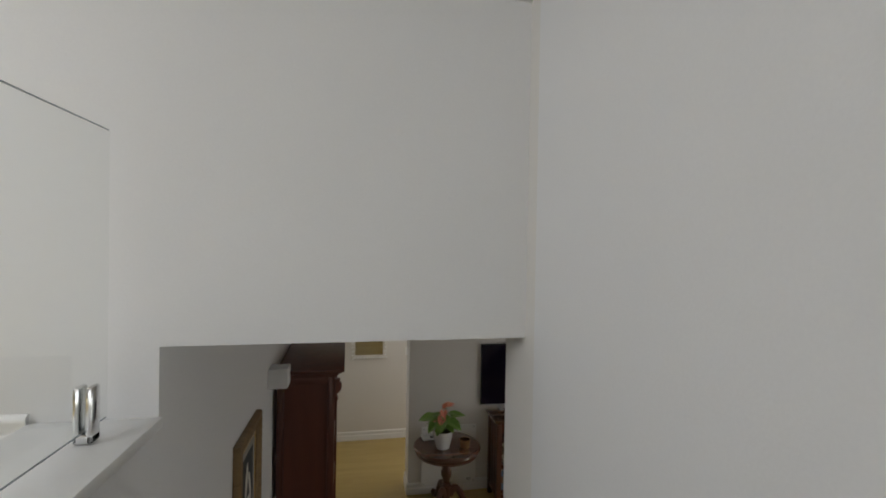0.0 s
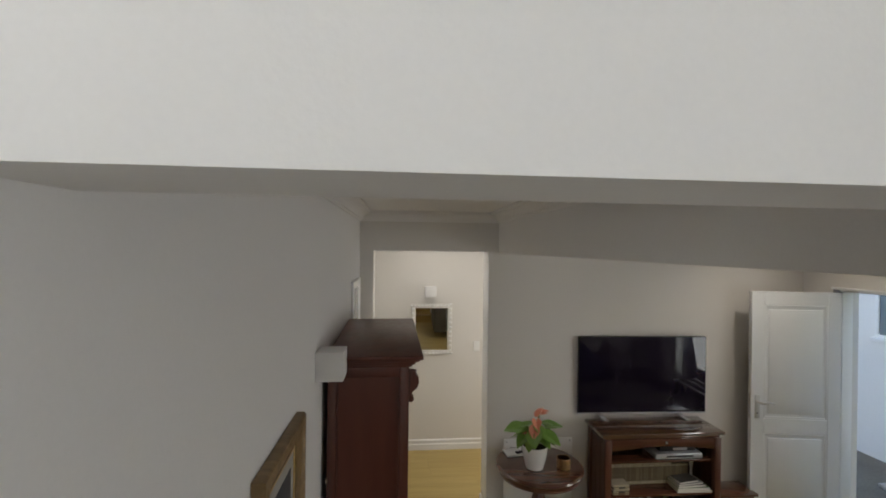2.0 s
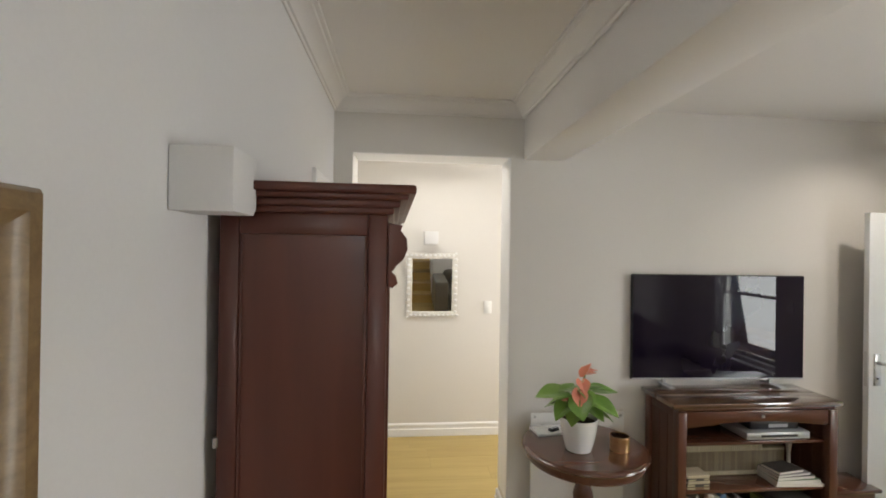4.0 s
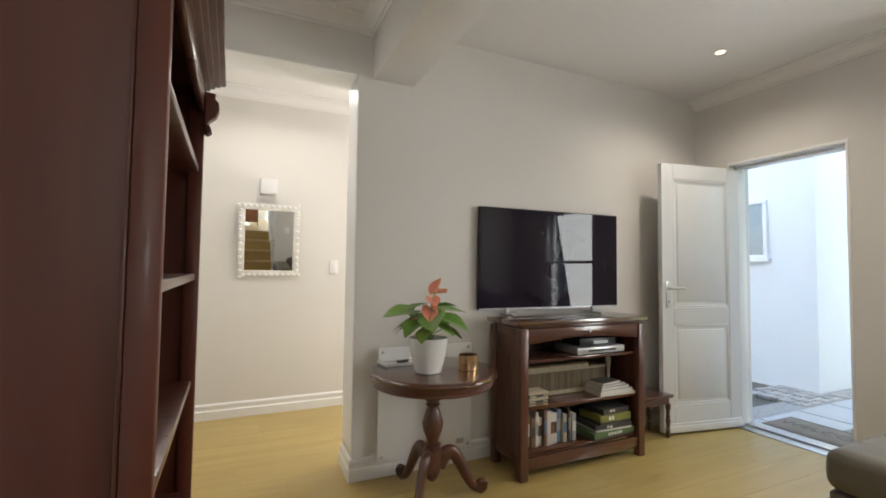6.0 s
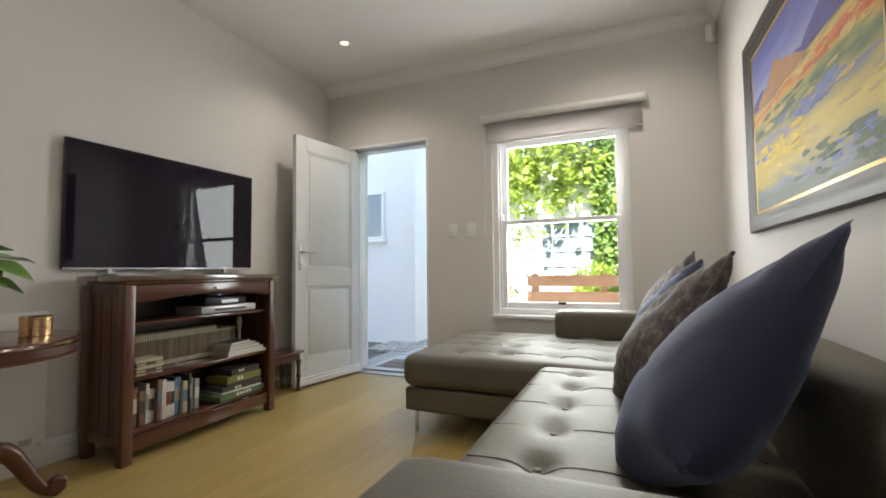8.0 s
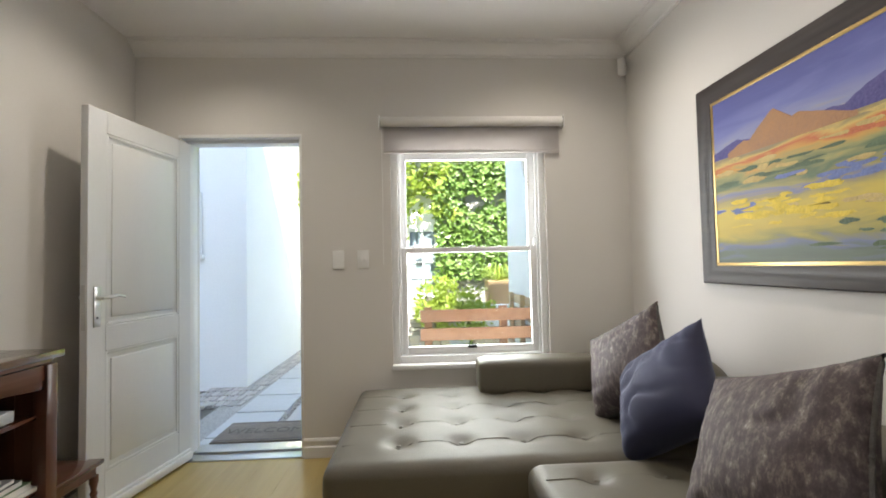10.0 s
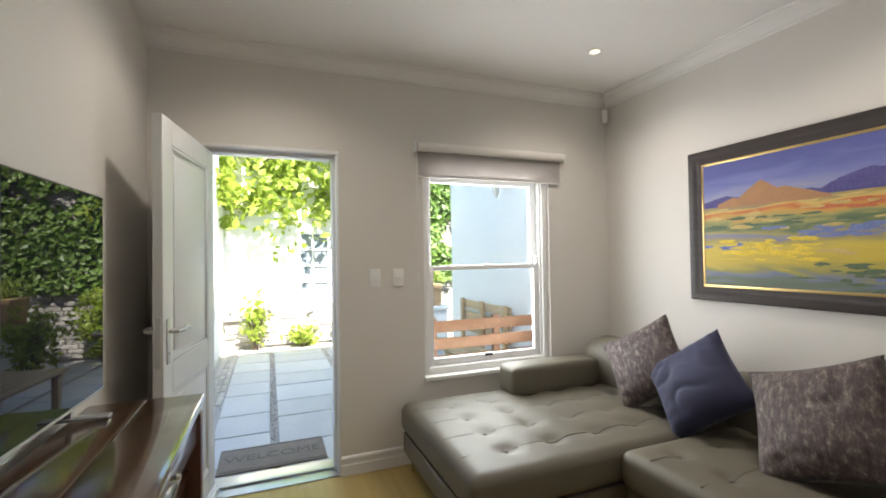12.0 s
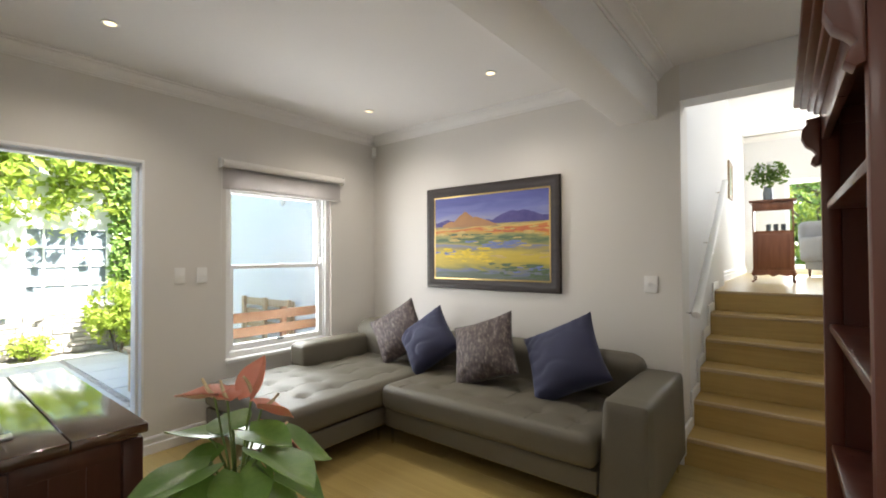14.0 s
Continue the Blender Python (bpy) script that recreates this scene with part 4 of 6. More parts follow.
part("back_panel", box(-SX, SX, SY + 0.004, SY + 0.012, 0.08, 0.865), M_BLACKIN, stand)
arch = [(-SX + 0.026, 0.867), (SX - 0.026, 0.867), (SX - 0.026, 0.775)] + [(SX - 0.026 - (2 * SX - 0.052) * k / 16, 0.775 + 0.032 * math.sin(math.pi * k / 16)) for k in range(1, 16)] + [(-SX + 0.026, 0.775)]
part("arched_apron", prism(arch, 0.022, "y", (0, -SY - 0.018, 0), r=0.002), M_WALNUTX, stand)
part("apron_knob", lathe([(0.004, 0), (0.009, 0.006), (0.006, 0.014)], 14), M_STEEL, stand).matrix_basis = pose(0.02, -SY - 0.0185, 0.838, 90, 0, 0)
for z in (0.680, 0.405, 0.145):
    part("shelf", box(-SX + 0.012, SX - 0.012, -SY + 0.012, SY + 0.003, z - 0.018, z, 0.003), M_WALNUTX, stand)
part("bottom_rail", box(-SX + 0.0265, SX - 0.0265, -SY - 0.014, -SY + 0.010, 0.055, 0.1265, 0.003), M_WALNUTX, stand)

ST = pose(1.900, 4.615, 0)
dvd = thing("dvd_player", ST @ pose(0.16, -0.035, 0.681), "slim silver disc player on the top shelf", "disc player")
part("case", box(-0.20, 0.20, -0.09, 0.13, 0.004, 0.045, 0.004), M_SILVER, dvd)
part("tray_slot", box(-0.11, 0.12, -0.0925, -0.0905, 0.018, 0.030), M_BLACK, dvd)
for fx, fy in ((-0.165, -0.065), (0.165, -0.065), (-0.165, 0.105), (0.165, 0.105)):
    part("foot", box(fx - 0.015, fx + 0.015, fy - 0.015, fy + 0.015, 0, 0.0038), M_BLACK, dvd)
stb = thing("set_top_box", ST @ pose(0.17, -0.015, 0.7265), "black set-top box stacked on the disc player", "set-top box")
part("case", box(-0.155, 0.155, -0.07, 0.11, 0.0, 0.052, 0.008), M_BLACK, stb)
part("display", box(-0.04, 0.08, -0.0725, -0.0705, 0.012, 0.032), M_SILVER, stb)
rt = thing("router", ST @ pose(0.12, 0.0, 0.779), "small dark router on the set-top box", "router")
part("case", box(-0.07, 0.07, -0.05, 0.06, 0.0, 0.024, 0.006), M_BLACK, rt)
part("indicator", box(0.01, 0.035, -0.0525, -0.0505, 0.008, 0.014), glow("blue_indicator", (0.15, 0.25, 1.0), 0.15), rt)

random.seed(12)
COVERS = [mat("cover_" + n, c, 0.45, vary=0.12, scale=25, fine=120) for n, c in (("white", (0.62, 0.60, 0.55)), ("cream", (0.52, 0.46, 0.34)), ("blue", (0.12, 0.22, 0.34)), ("dark", (0.06, 0.055, 0.05)), ("green", (0.10, 0.17, 0.07)), ("brown", (0.20, 0.12, 0.07)), ("grey", (0.30, 0.30, 0.29)), ("red", (0.22, 0.06, 0.04)))]
M_JEWEL = mat("cd_case", (0.19, 0.155, 0.10), 0.25, vary=0.4, scale=40, fine=150, rnd=0.6)
M_CREAMEDGE = mat("cd_inlay", (0.50, 0.45, 0.30), 0.5, vary=0.2, scale=40, fine=150, rnd=0.5)


def book(m, w, d, h, material, group, label, lean=0.0):
    """A closed book or case with its spine to the front: boards, page block, title band."""
    ob = thing("book", m @ pose(0, 0, 0, 0, lean, 0), label, "book", group)
    part("cover", boxes([(0, w, -0.001, 0.003, 0, h), (0, 0.002, 0.003, d, 0, h), (w - 0.002, w, 0.003, d, 0, h)], 0.0008), material, ob)
    part("page_block", box(0.0022, w - 0.0022, 0.0032, d - 0.004, 0.003, h - 0.003), M_PAPER, ob)
    part("title_band", box(0.002, w - 0.002, -0.0022, -0.0012, h * 0.35, h * 0.72), COVERS[random.randrange(8)], ob)
    return ob


x = -0.415
while x < -0.02:
    w = random.uniform(0.016, 0.036)
    h = random.uniform(0.165, 0.215)
    c = COVERS[random.choice((0, 0, 1, 1, 6, 2, 3, 5, 0))]
    book(ST @ pose(x, -0.095 + random.uniform(0, 0.03), 0.146), w, 0.14, h, c, "books on the bottom shelf", "upright paperback book on the bottom shelf", random.uniform(-1, 1.5))
    x += w + 0.0035
x = -0.40
while x < 0.33:
    cd = thing("cd_case", ST @ pose(x, 0.02, 0.406), "upright compact disc case on the middle shelf", "disc case", "disc cases on the middle shelf")
    part("case", box(0, 0.0118, 0.0, 0.11, 0, 0.195 if x < 0.18 else 0.17, 0.0008, 1), M_JEWEL, cd)
    part("title_strip", box(0.001, 0.0108, -0.0012, -0.0002, 0.150, 0.185 if x < 0.18 else 0.162), M_CREAMEDGE, cd)
    part("foot_strip", box(0.001, 0.0108, -0.0012, -0.0002, 0.006, 0.030), M_CREAMEDGE, cd)
    x += 0.0136
for k in range(5):
    b = thing("film_case", ST @ pose(-0.335 + random.uniform(-0.006, 0.006), -0.075, 0.406 + k * 0.0165, 0, 0, random.uniform(-4, 4)), "flat film case in a small stack", "film case", "stacked film cases")
    part("case", box(-0.07, 0.07, -0.05, 0.05, 0, 0.0158, 0.001, 1), COVERS[(5, 3, 1, 3, 1)[k]], b)
    for xa, xb in ((-0.065, -0.02), (0.035, 0.066)):
        part("spine_band", boxes([(xa, xb, -0.0515, -0.0505, 0.004, 0.012)]), M_CREAMEDGE, b)
z = 0.406
for k, (w, d, h, c) in enumerate(((0.15, 0.085, 0.016, 0), (0.14, 0.08, 0.022, 4), (0.125, 0.075, 0.018, 3), (0.115, 0.07, 0.012, 6), (0.09, 0.06, 0.014, 3))):
    mg = thing("magazine", ST @ pose(0.30 - 0.012 * k, -0.05, z, 0, 0, -3 + 3 * k), "flat magazine in a pile on the middle shelf", "magazine", "pile of magazines")
    part("cover", box(-w, w, -d, d, h - 0.0015, h, 0.0005, 1), COVERS[c], mg)
    part("page_block", box(-w + 0.002, w - 0.002, -d + 0.002, d - 0.002, 0, h - 0.0016), M_PAPER, mg)
    z += h
z = 0.146
for k, (w, d, h, c) in enumerate(((0.185, 0.11, 0.042, 4), (0.15, 0.10, 0.038, 3), (0.135, 0.095, 0.058, 4), (0.115, 0.085, 0.036, 3))):
    gb = thing("game_box", ST @ pose(0.245 + 0.014 * k, -0.035, z, 0, 0, (4, -2, 1, 3)[k]), "flat board game box in a stack on the bottom shelf", "game box", "stack of game boxes")
    part("lid", box(-w, w, -d, d, h * 0.3, h, 0.0015, 1), mat("olive_card", (0.22, 0.22, 0.05), 0.5, vary=0.15, scale=14) if k == 2 else COVERS[c], gb)
    part("tray", box(-w + 0.003, w - 0.003, -d + 0.003, d - 0.003, 0, h * 0.3 - 0.0005), M_PAPER if k == 1 else COVERS[3], gb)
    for q in range(5 if k == 0 else 2):
        part("lettering_bar", box(-0.06 + 0.026 * q, -0.06 + 0.026 * q + 0.018, -d - 0.0012, -d - 0.0002, h * 0.45, h * 0.85), M_PAPER, gb)
    z += h
bt = thing("small_ornament", ST @ pose(0.37, 0.03, 0.406), "small pale ornament standing behind the magazines", "ornament")
part("body", lathe([(0.016, 0), (0.02, 0.01), (0.012, 0.05), (0.010, 0.12), (0.016, 0.17), (0.019, 0.20), (0.010, 0.22)], 16), M_PAPER, bt)

stool = thing("wooden_stool", pose(2.655, 4.69, 0), "small low wooden stool with turned legs", "stool")
part("seat", box(-0.185, 0.185, -0.115, 0.115, 0.292, 0.315, 0.006), M_WALNUTX, stool)
part("apron", boxes([(-0.15, 0.15, -0.092, -0.08, 0.245, 0.2915), (-0.15, 0.15, 0.08, 0.092, 0.245, 0.2915), (-0.162, -0.150, -0.09, 0.09, 0.245, 0.2915), (0.150, 0.162, -0.09, 0.09, 0.245, 0.2915)]), M_WALNUT, stool)
TURN_LEG = [(0.010, 0.0), (0.014, 0.01), (0.012, 0.05), (0.017, 0.06), (0.010, 0.072), (0.015, 0.10), (0.018, 0.125), (0.011, 0.15), (0.017, 0.162), (0.011, 0.175), (0.015, 0.2), (0.019, 0.215), (0.019, 0.245)]
for x in (-0.155, 0.155):
    for y in (-0.085, 0.085):
        part("leg", lathe(TURN_LEG, 14, at=(x, y, 0)), M_WALNUT, stool)

# ---- pedestal table with plant ----
TX, TY, TZ = 0.89, 4.515, 0.678
table = thing("pedestal_table", pose(TX, TY, 0), "round dark mahogany pedestal table with three scrolled feet", "table")
R = 0.345
part("tabletop", lathe([(0.02, TZ - 0.030), (R - 0.03, TZ - 0.030), (R - 0.006, TZ - 0.026), (R, TZ - 0.018), (R - 0.004, TZ - 0.010), (R - 0.012, TZ - 0.007), (R - 0.016, TZ - 0.001), (R - 0.024, TZ), (0.02, TZ)], 64), M_WALNUTX, table)
part("apron_ring", lathe([(R - 0.034, TZ - 0.075), (R - 0.026, TZ - 0.073), (R - 0.022, TZ - 0.064), (R - 0.026, TZ - 0.060), (R - 0.026, TZ - 0.0305), (R - 0.05, TZ - 0.0305), (R - 0.05, TZ - 0.075)], 64), M_WALNUT, table)
part("column", lathe([(0.035, 0.115), (0.042, 0.13), (0.050, 0.17), (0.050, 0.255), (0.036, 0.268), (0.046, 0.28), (0.030, 0.292), (0.034, 0.31), (0.052, 0.36), (0.056, 0.395), (0.040, 0.45), (0.027, 0.478), (0.040, 0.488), (0.028, 0.50), (0.042, 0.512), (0.042, 0.528), (0.030, 0.54), (0.034, 0.57), (0.060, 0.600), (0.11, 0.604), (0.11, 0.646)], 36), M_WALNUT, table)
part("drop_finial", lathe([(0.006, 0.082), (0.020, 0.090), (0.030, 0.104), (0.034, 0.114)], 24), M_WALNUT, table)


def scroll_leg():
    """A cabriole leg that leaves the column, arches out and curls up at the foot."""
    pts, rad = [], []
    P = [Vector((0.030, 0, 0.165)), Vector((0.135, 0, 0.370)), Vector((0.165, 0, 0.045)), Vector((0.262, 0, 0.024))]
    for k in range(25):
        u = k / 24
        pts.append(tuple(P[0] * (1 - u) ** 3 + P[1] * 3 * u * (1 - u) ** 2 + P[2] * 3 * u * u * (1 - u) + P[3] * u ** 3))
        rad.append(0.046 - 0.024 * u ** 0.8)
    for k in range(1, 10):
        a = -math.pi / 2 + k * 0.5
        pts.append((0.272 + 0.028 * math.cos(a) * (1 - k * 0.05), 0, 0.045 + 0.026 * math.sin(a) * (1 - k * 0.05)))
        rad.append(0.0225 - 0.0006 * k)
    return tube(pts, rad, 12, flat=0.72)


for a in (-13, 107, 227):
    lg = part("leg", scroll_leg(), M_WALNUT, table)
    lg.matrix_basis = pose(0, 0, 0, 0, 0, a)
    foot = part("scroll", tube([(0.276, -0.022, 0.043), (0.276, 0.022, 0.043)], 0.026, 16), M_WALNUT, lg)
    part("glide", lathe([(0.012, 0.0005), (0.014, 0.006), (0.014, 0.020)], 14, at=(0.272, 0, 0)), M_WALNUT, lg)

PX, PY = 0.832, 4.450
pot = thing("plant_pot", pose(PX, PY, TZ + 0.0006), "round white glazed ceramic plant pot", "plant pot")
part("pot", lathe([(0.062, 0.0), (0.068, 0.003), (0.082, 0.05), (0.095, 0.11), (0.100, 0.155), (0.1005, 0.176), (0.098, 0.179), (0.094, 0.176), (0.092, 0.15), (0.070, 0.15)], 48), M_CERAMIC, pot)
part("soil", lathe([(0.0915, 0.150), (0.0915, 0.154), (0.05, 0.160), (0.01, 0.162)], 32), M_SOIL, pot)

plant = thing("anthurium_plant", pose(PX, PY, TZ + 0.155), "flowering anthurium with coral spathes and glossy leaves", "plant")
random.seed(21)


def heart_leaf(length, width, cup, droop, n=12):
    """A heart-shaped blade from its stalk outwards along x, folded on the midrib and drooping to the tip."""
    bm = bmesh.new()
    rows = []
    for i in range(n + 1):
        u = i / n
        x = length * (u * 1.12 - 0.12)
        half = width * (math.sin(math.pi * min(1, (u * 0.94 + 0.06)) ** 0.72) ** 0.9) if u < 1 else 0.0
        z = -droop * length * u * u
        row = []
        for j in range(-3, 4):
            q = j / 3
            back = -0.16 * length * (1 - u) ** 4 * abs(q)
            row.append(bm.verts.new((x + back, half * q, z + cup * half * abs(q) - 0.25 * cup * half * q * q + 0.012 * length * math.sin(u * 9 + j))))
        rows.append(row)
    for a, b in zip(rows, rows[1:]):
        for j in range(6):
            bm.faces.new((a[j], a[j + 1], b[j + 1], b[j]))
    bmesh.ops.remove_doubles(bm, verts=bm.verts[:], dist=1e-5)
    bmesh.ops.solidify(bm, geom=bm.faces[:], thickness=0.0012)
    return bm


LEAF_MESH = [finish(heart_leaf(L, W, c, d), "leaf", M_LEAF) for L, W, c, d in ((0.150, 0.066, 0.30, 0.10), (0.132, 0.060, 0.40, 0.20), (0.100, 0.048, 0.3, 0.05), (0.142, 0.062, 0.40, 0.24))]
SPATHE_MESH = [finish(heart_leaf(L, W, c, d), "spathe", M_SPATHE) for L, W, c, d in ((0.098, 0.042, 0.6, -0.2), (0.084, 0.037, 0.8, -0.1))]
STEMS = [  # heading, reach, height, mesh, pitch
    (185, 0.105, 0.165, 0, 18), (10, 0.100, 0.160, 0, 16), (160, 0.06, 0.115, 1, 28), (212, 0.085, 0.115, 1, 35), (35, 0.070, 0.120, 1, 32), (-45, 0.080, 0.125, 3, 24), (252, 0.080, 0.150, 0, 38),
    (300, 0.07, 0.090, 2, 38), (92, 0.08, 0.135, 0, 20), (62, 0.085, 0.085, 3, 30), (130, 0.085, 0.095, 1, 34), (282, 0.04, 0.175, 2, 35), (200, 0.045, 0.195, 2, 22), (335, 0.09, 0.070, 2, 42), (232, 0.05, 0.065, 2, 45), (345, 0.045, 0.185, 2, 10)]
for h, reach, height, k, pitch in STEMS:
    a = radians(h)
    tip = Vector((reach * math.cos(a), reach * math.sin(a), height))
    part("stem", tube([(0.012 * math.cos(a), 0.012 * math.sin(a), 0), tip * 0.35 + Vector((0, 0, height * 0.3)), tip * 0.75 + Vector((0, 0, height * 0.19)), tip], [0.0035, 0.003, 0.0026, 0.0022], 7), M_STEM, plant)
    lf = new("leaf", LEAF_MESH[k])
    lf.parent = plant
    lf.matrix_basis = pose(*tip, 0, pitch - 14, h) @ pose(0, 0, 0, random.uniform(-25, 25), 0, 0)
for h, reach, height, k, pitch in ((290, 0.045, 0.262, 1, -55), (28, 0.055, 0.262, 0, 14), (12, 0.030, 0.252, 1, 5), (262, 0.052, 0.225, 1, 32), (250, 0.060, 0.175, 0, 48), (212, 0.075, 0.115, 1, 40)):
    a = radians(h)
    tip = Vector((reach * math.cos(a), reach * math.sin(a), height))
    part("flower_stalk", tube([(0, 0, 0), tip * 0.4 + Vector((0, 0, height * 0.1)), tip], 0.0026, 7), M_STEM, plant)
    sp = new("spathe", SPATHE_MESH[k])
    sp.parent = plant
    sp.matrix_basis = pose(*tip, 0, pitch, h)
    part("spadix", tube([(0, 0, 0.002), (0.012, 0, 0.02), (0.02, 0, 0.045)], [0.004, 0.0042, 0.0025], 8), M_SPADIX, sp)

tin = thing("brass_candle_tin", pose(1.058, 4.43, TZ + 0.0006), "round brushed brass candle tin", "candle")
part("tin", lathe([(0.050, 0), (0.052, 0.002), (0.052, 0.076), (0.0495, 0.076), (0.0495, 0.055), (0.02, 0.055)], 40), M_BRASS, tin)
part("rim", lathe([(0.0522, 0.074), (0.0530, 0.076), (0.0522, 0.078), (0.0495, 0.078), (0.0495, 0.074)], 40), M_BRASS, tin)
part("wax", lathe([(0.049, 0.0555), (0.049, 0.060), (0.01, 0.0605)], 32), M_PAPER, tin)

tray = thing("white_tray", pose(0.785, 4.70, TZ + 0.0006, 0, 0, 8), "shallow white ceramic tray on the table", "tray")
part("dish", boxes([(-0.13, 0.13, -0.062, 0.062, 0.0, 0.006), (-0.135, -0.126, -0.066, 0.066, 0.0, 0.016), (0.126, 0.135, -0.066, 0.066, 0.0, 0.016), (-0.126, 0.126, 0.058, 0.066, 0.0, 0.016), (-0.126, 0.126, -0.066, -0.058, 0.0, 0.016)], 0.003), M_CERAMIC, tray)
keys = thing("black_key_fob", pose(0.775, 4.685, TZ + 0.0075, 0, 0, 25), "black key fob lying in the tray", "key fob")
part("fob", box(-0.035, 0.035, -0.016, 0.016, 0, 0.016, 0.006), M_BLACK, keys)
part("button", boxes([(-0.02, -0.006, -0.006, 0.006, 0.0161, 0.018), (0.004, 0.018, -0.006, 0.006, 0.0161, 0.018)], 0.0006), M_SILVER, keys)

# ---- bookcase ----
BX0, BX1, BY0, BY1, BH = -0.550, -0.182, 3.12, 4.06, 1.90
case = thing("bookcase", pose(-0.182, 3.12, 0, 0, 0, 1.1) @ pose(0.182, -3.12, 0), "tall mahogany open bookcase with carved cornice", "bookcase")
for y, s in ((BY0, 1), (BY1, -1)):
    part("side_panel", boxes([(BX0 + 0.04, BX1 - 0.03, min(y + s * 0.008, y + s * 0.020), max(y + s * 0.008, y + s * 0.020), 0.10, BH - 0.09)]), M_MAHOG, case)
    for a, b in ((BX0, BX0 + 0.042), (BX1 - 0.045, BX1)):
        part("stile", box(a, b, min(y, y + s * 0.03), max(y, y + s * 0.03), 0.0, BH - 0.06, 0.005), M_MAHOG, case)
    for za, zb in ((0.0005, 0.14), (BH - 0.11, BH - 0.06)):
        part("rail", box(BX0 + 0.042, BX1 - 0.045, min(y, y + s * 0.026), max(y, y + s * 0.026), za, zb, 0.003), M_MAHOG, case)
    part("bead", boxes([(BX0 + 0.0425, BX0 + 0.049, min(y + s * 0.003, y + s * 0.008), max(y + s * 0.003, y + s * 0.008), 0.14, BH - 0.11), (BX1 - 0.052, BX1 - 0.0455, min(y + s * 0.003, y + s * 0.008), max(y + s * 0.003, y + s * 0.008), 0.14, BH - 0.11)], 0.002), M_MAHOG, case)
    o = [(0, 0.0), (0.012, -0.005), (0.024, 0.006), (0.020, 0.022), (0.010, 0.032), (0.018, 0.045), (0.036, 0.060), (0.046, 0.085), (0.044, 0.110), (0.030, 0.128), (0.034, 0.140), (0.0, 0.145)]
    part("corbel", prism([(BX1 + a, BH - 0.225 + b) for a, b in o], 0.042, "y", (0, y if s > 0 else y - 0.042, 0), r=0.004), M_MAHOG, case, "carved scroll corbel")
part("back_panel", box(BX0, BX0 + 0.008, BY0 + 0.03, BY1 - 0.03, 0.08, BH - 0.07), M_MAHOG, case)
for z in (0.10, 0.47, 0.83, 1.19, 1.56):
    part("shelf", box(BX0 + 0.009, BX1 - 0.012, BY0 + 0.0305, BY1 - 0.0305, z - 0.024, z, 0.005), M_MAHOGX, case)
part("plinth", box(BX1 - 0.03, BX1 - 0.002, BY0 + 0.0305, BY1 - 0.0305, 0.001, 0.0755, 0.004), M_MAHOGX, case)
part("frieze", box(BX1 - 0.022, BX1 - 0.002, BY0 + 0.0305, BY1 - 0.0305, BH - 0.15, BH - 0.06, 0.003), M_MAHOGX, case)
for z0, z1, out in ((BH - 0.062, BH - 0.044, 0.014), (BH - 0.048, BH - 0.028, 0.028), (BH - 0.032, BH - 0.016, 0.046), (BH - 0.020, BH, 0.062)):
    part("cornice_moulding", box(BX0 - 0.004, BX1 + out, BY0 - out, BY1 + out, z0, z1, 0.0055, 2), M_MAHOG, case)
for z in (0.55, 0.85, 1.05, 1.32):
    part("hinge_pin", lathe([(0.005, 0), (0.005, 0.022)], 10, at=(BX0 - 0.0, BY0 - 0.003, z)), M_STEEL, case)

# ---- sofa ----
sofa = thing("corner_sofa", pose(0, 0, 0), "grey buttoned corner sofa with chaise on steel legs", "sofa")


def put(name, bm, x, y, z, rz=0, label="", rx=0, ry=0):
    ob = part(name, bm, M_SOFA, sofa, label)
    ob.matrix_basis = pose(x, y, z, rx, ry, rz)
    return ob


def tufts(w, d, nx, ny, ox=0.0, oy=0.0, depth=0.030):
    rows = []
    for i in range(nx):
        for j in range(ny):
            rows.append((ox + (i - (nx - 1) / 2) * w / nx, oy + (j - (ny - 1) / 2) * d / ny, depth, 0.045))
    return rows


put("chaise_base", soft_box(1.09, 1.74, 0.14, 0.02, 8), 2.865, 2.545, 0.125)
chaise_t = tufts(0.92, 1.35, 4, 5, 0.0, 0.06)
put("chaise_cushion", soft_box(1.11, 1.76, 0.185, 0.05, 44, chaise_t, bulge=0.016, crease=0.003), 2.865, 2.54, 0.262, label="buttoned chaise cushion")
put("seat_base", soft_box(1.60, 0.88, 0.14, 0.02, 8), 1.51, 2.16, 0.125)
seat_t = tufts(1.52, 0.78, 6, 3)
put("seat_cushion", soft_box(1.585, 0.94, 0.185, 0.05, 44, seat_t, bulge=0.016, crease=0.003, seed=5), 1.513, 2.165, 0.262, label="buttoned seat cushion")
for name, ts, ox, oy, oz in (("button", chaise_t, 2.865, 2.54, 0.4365), ("button", seat_t, 1.513, 2.165, 0.4365)):
    btn = None
    for tx, ty, dd, ww in ts:
        ob = new(name, btn) if btn else put(name, lathe([(0.011, 0), (0.010, 0.003), (0.004, 0.005)], 12), 0, 0, 0)
        btn = ob.data
        ob.parent = sofa
        ob.matrix_basis = pose(ox + tx, oy + ty, oz)
bmw = bmesh.new()
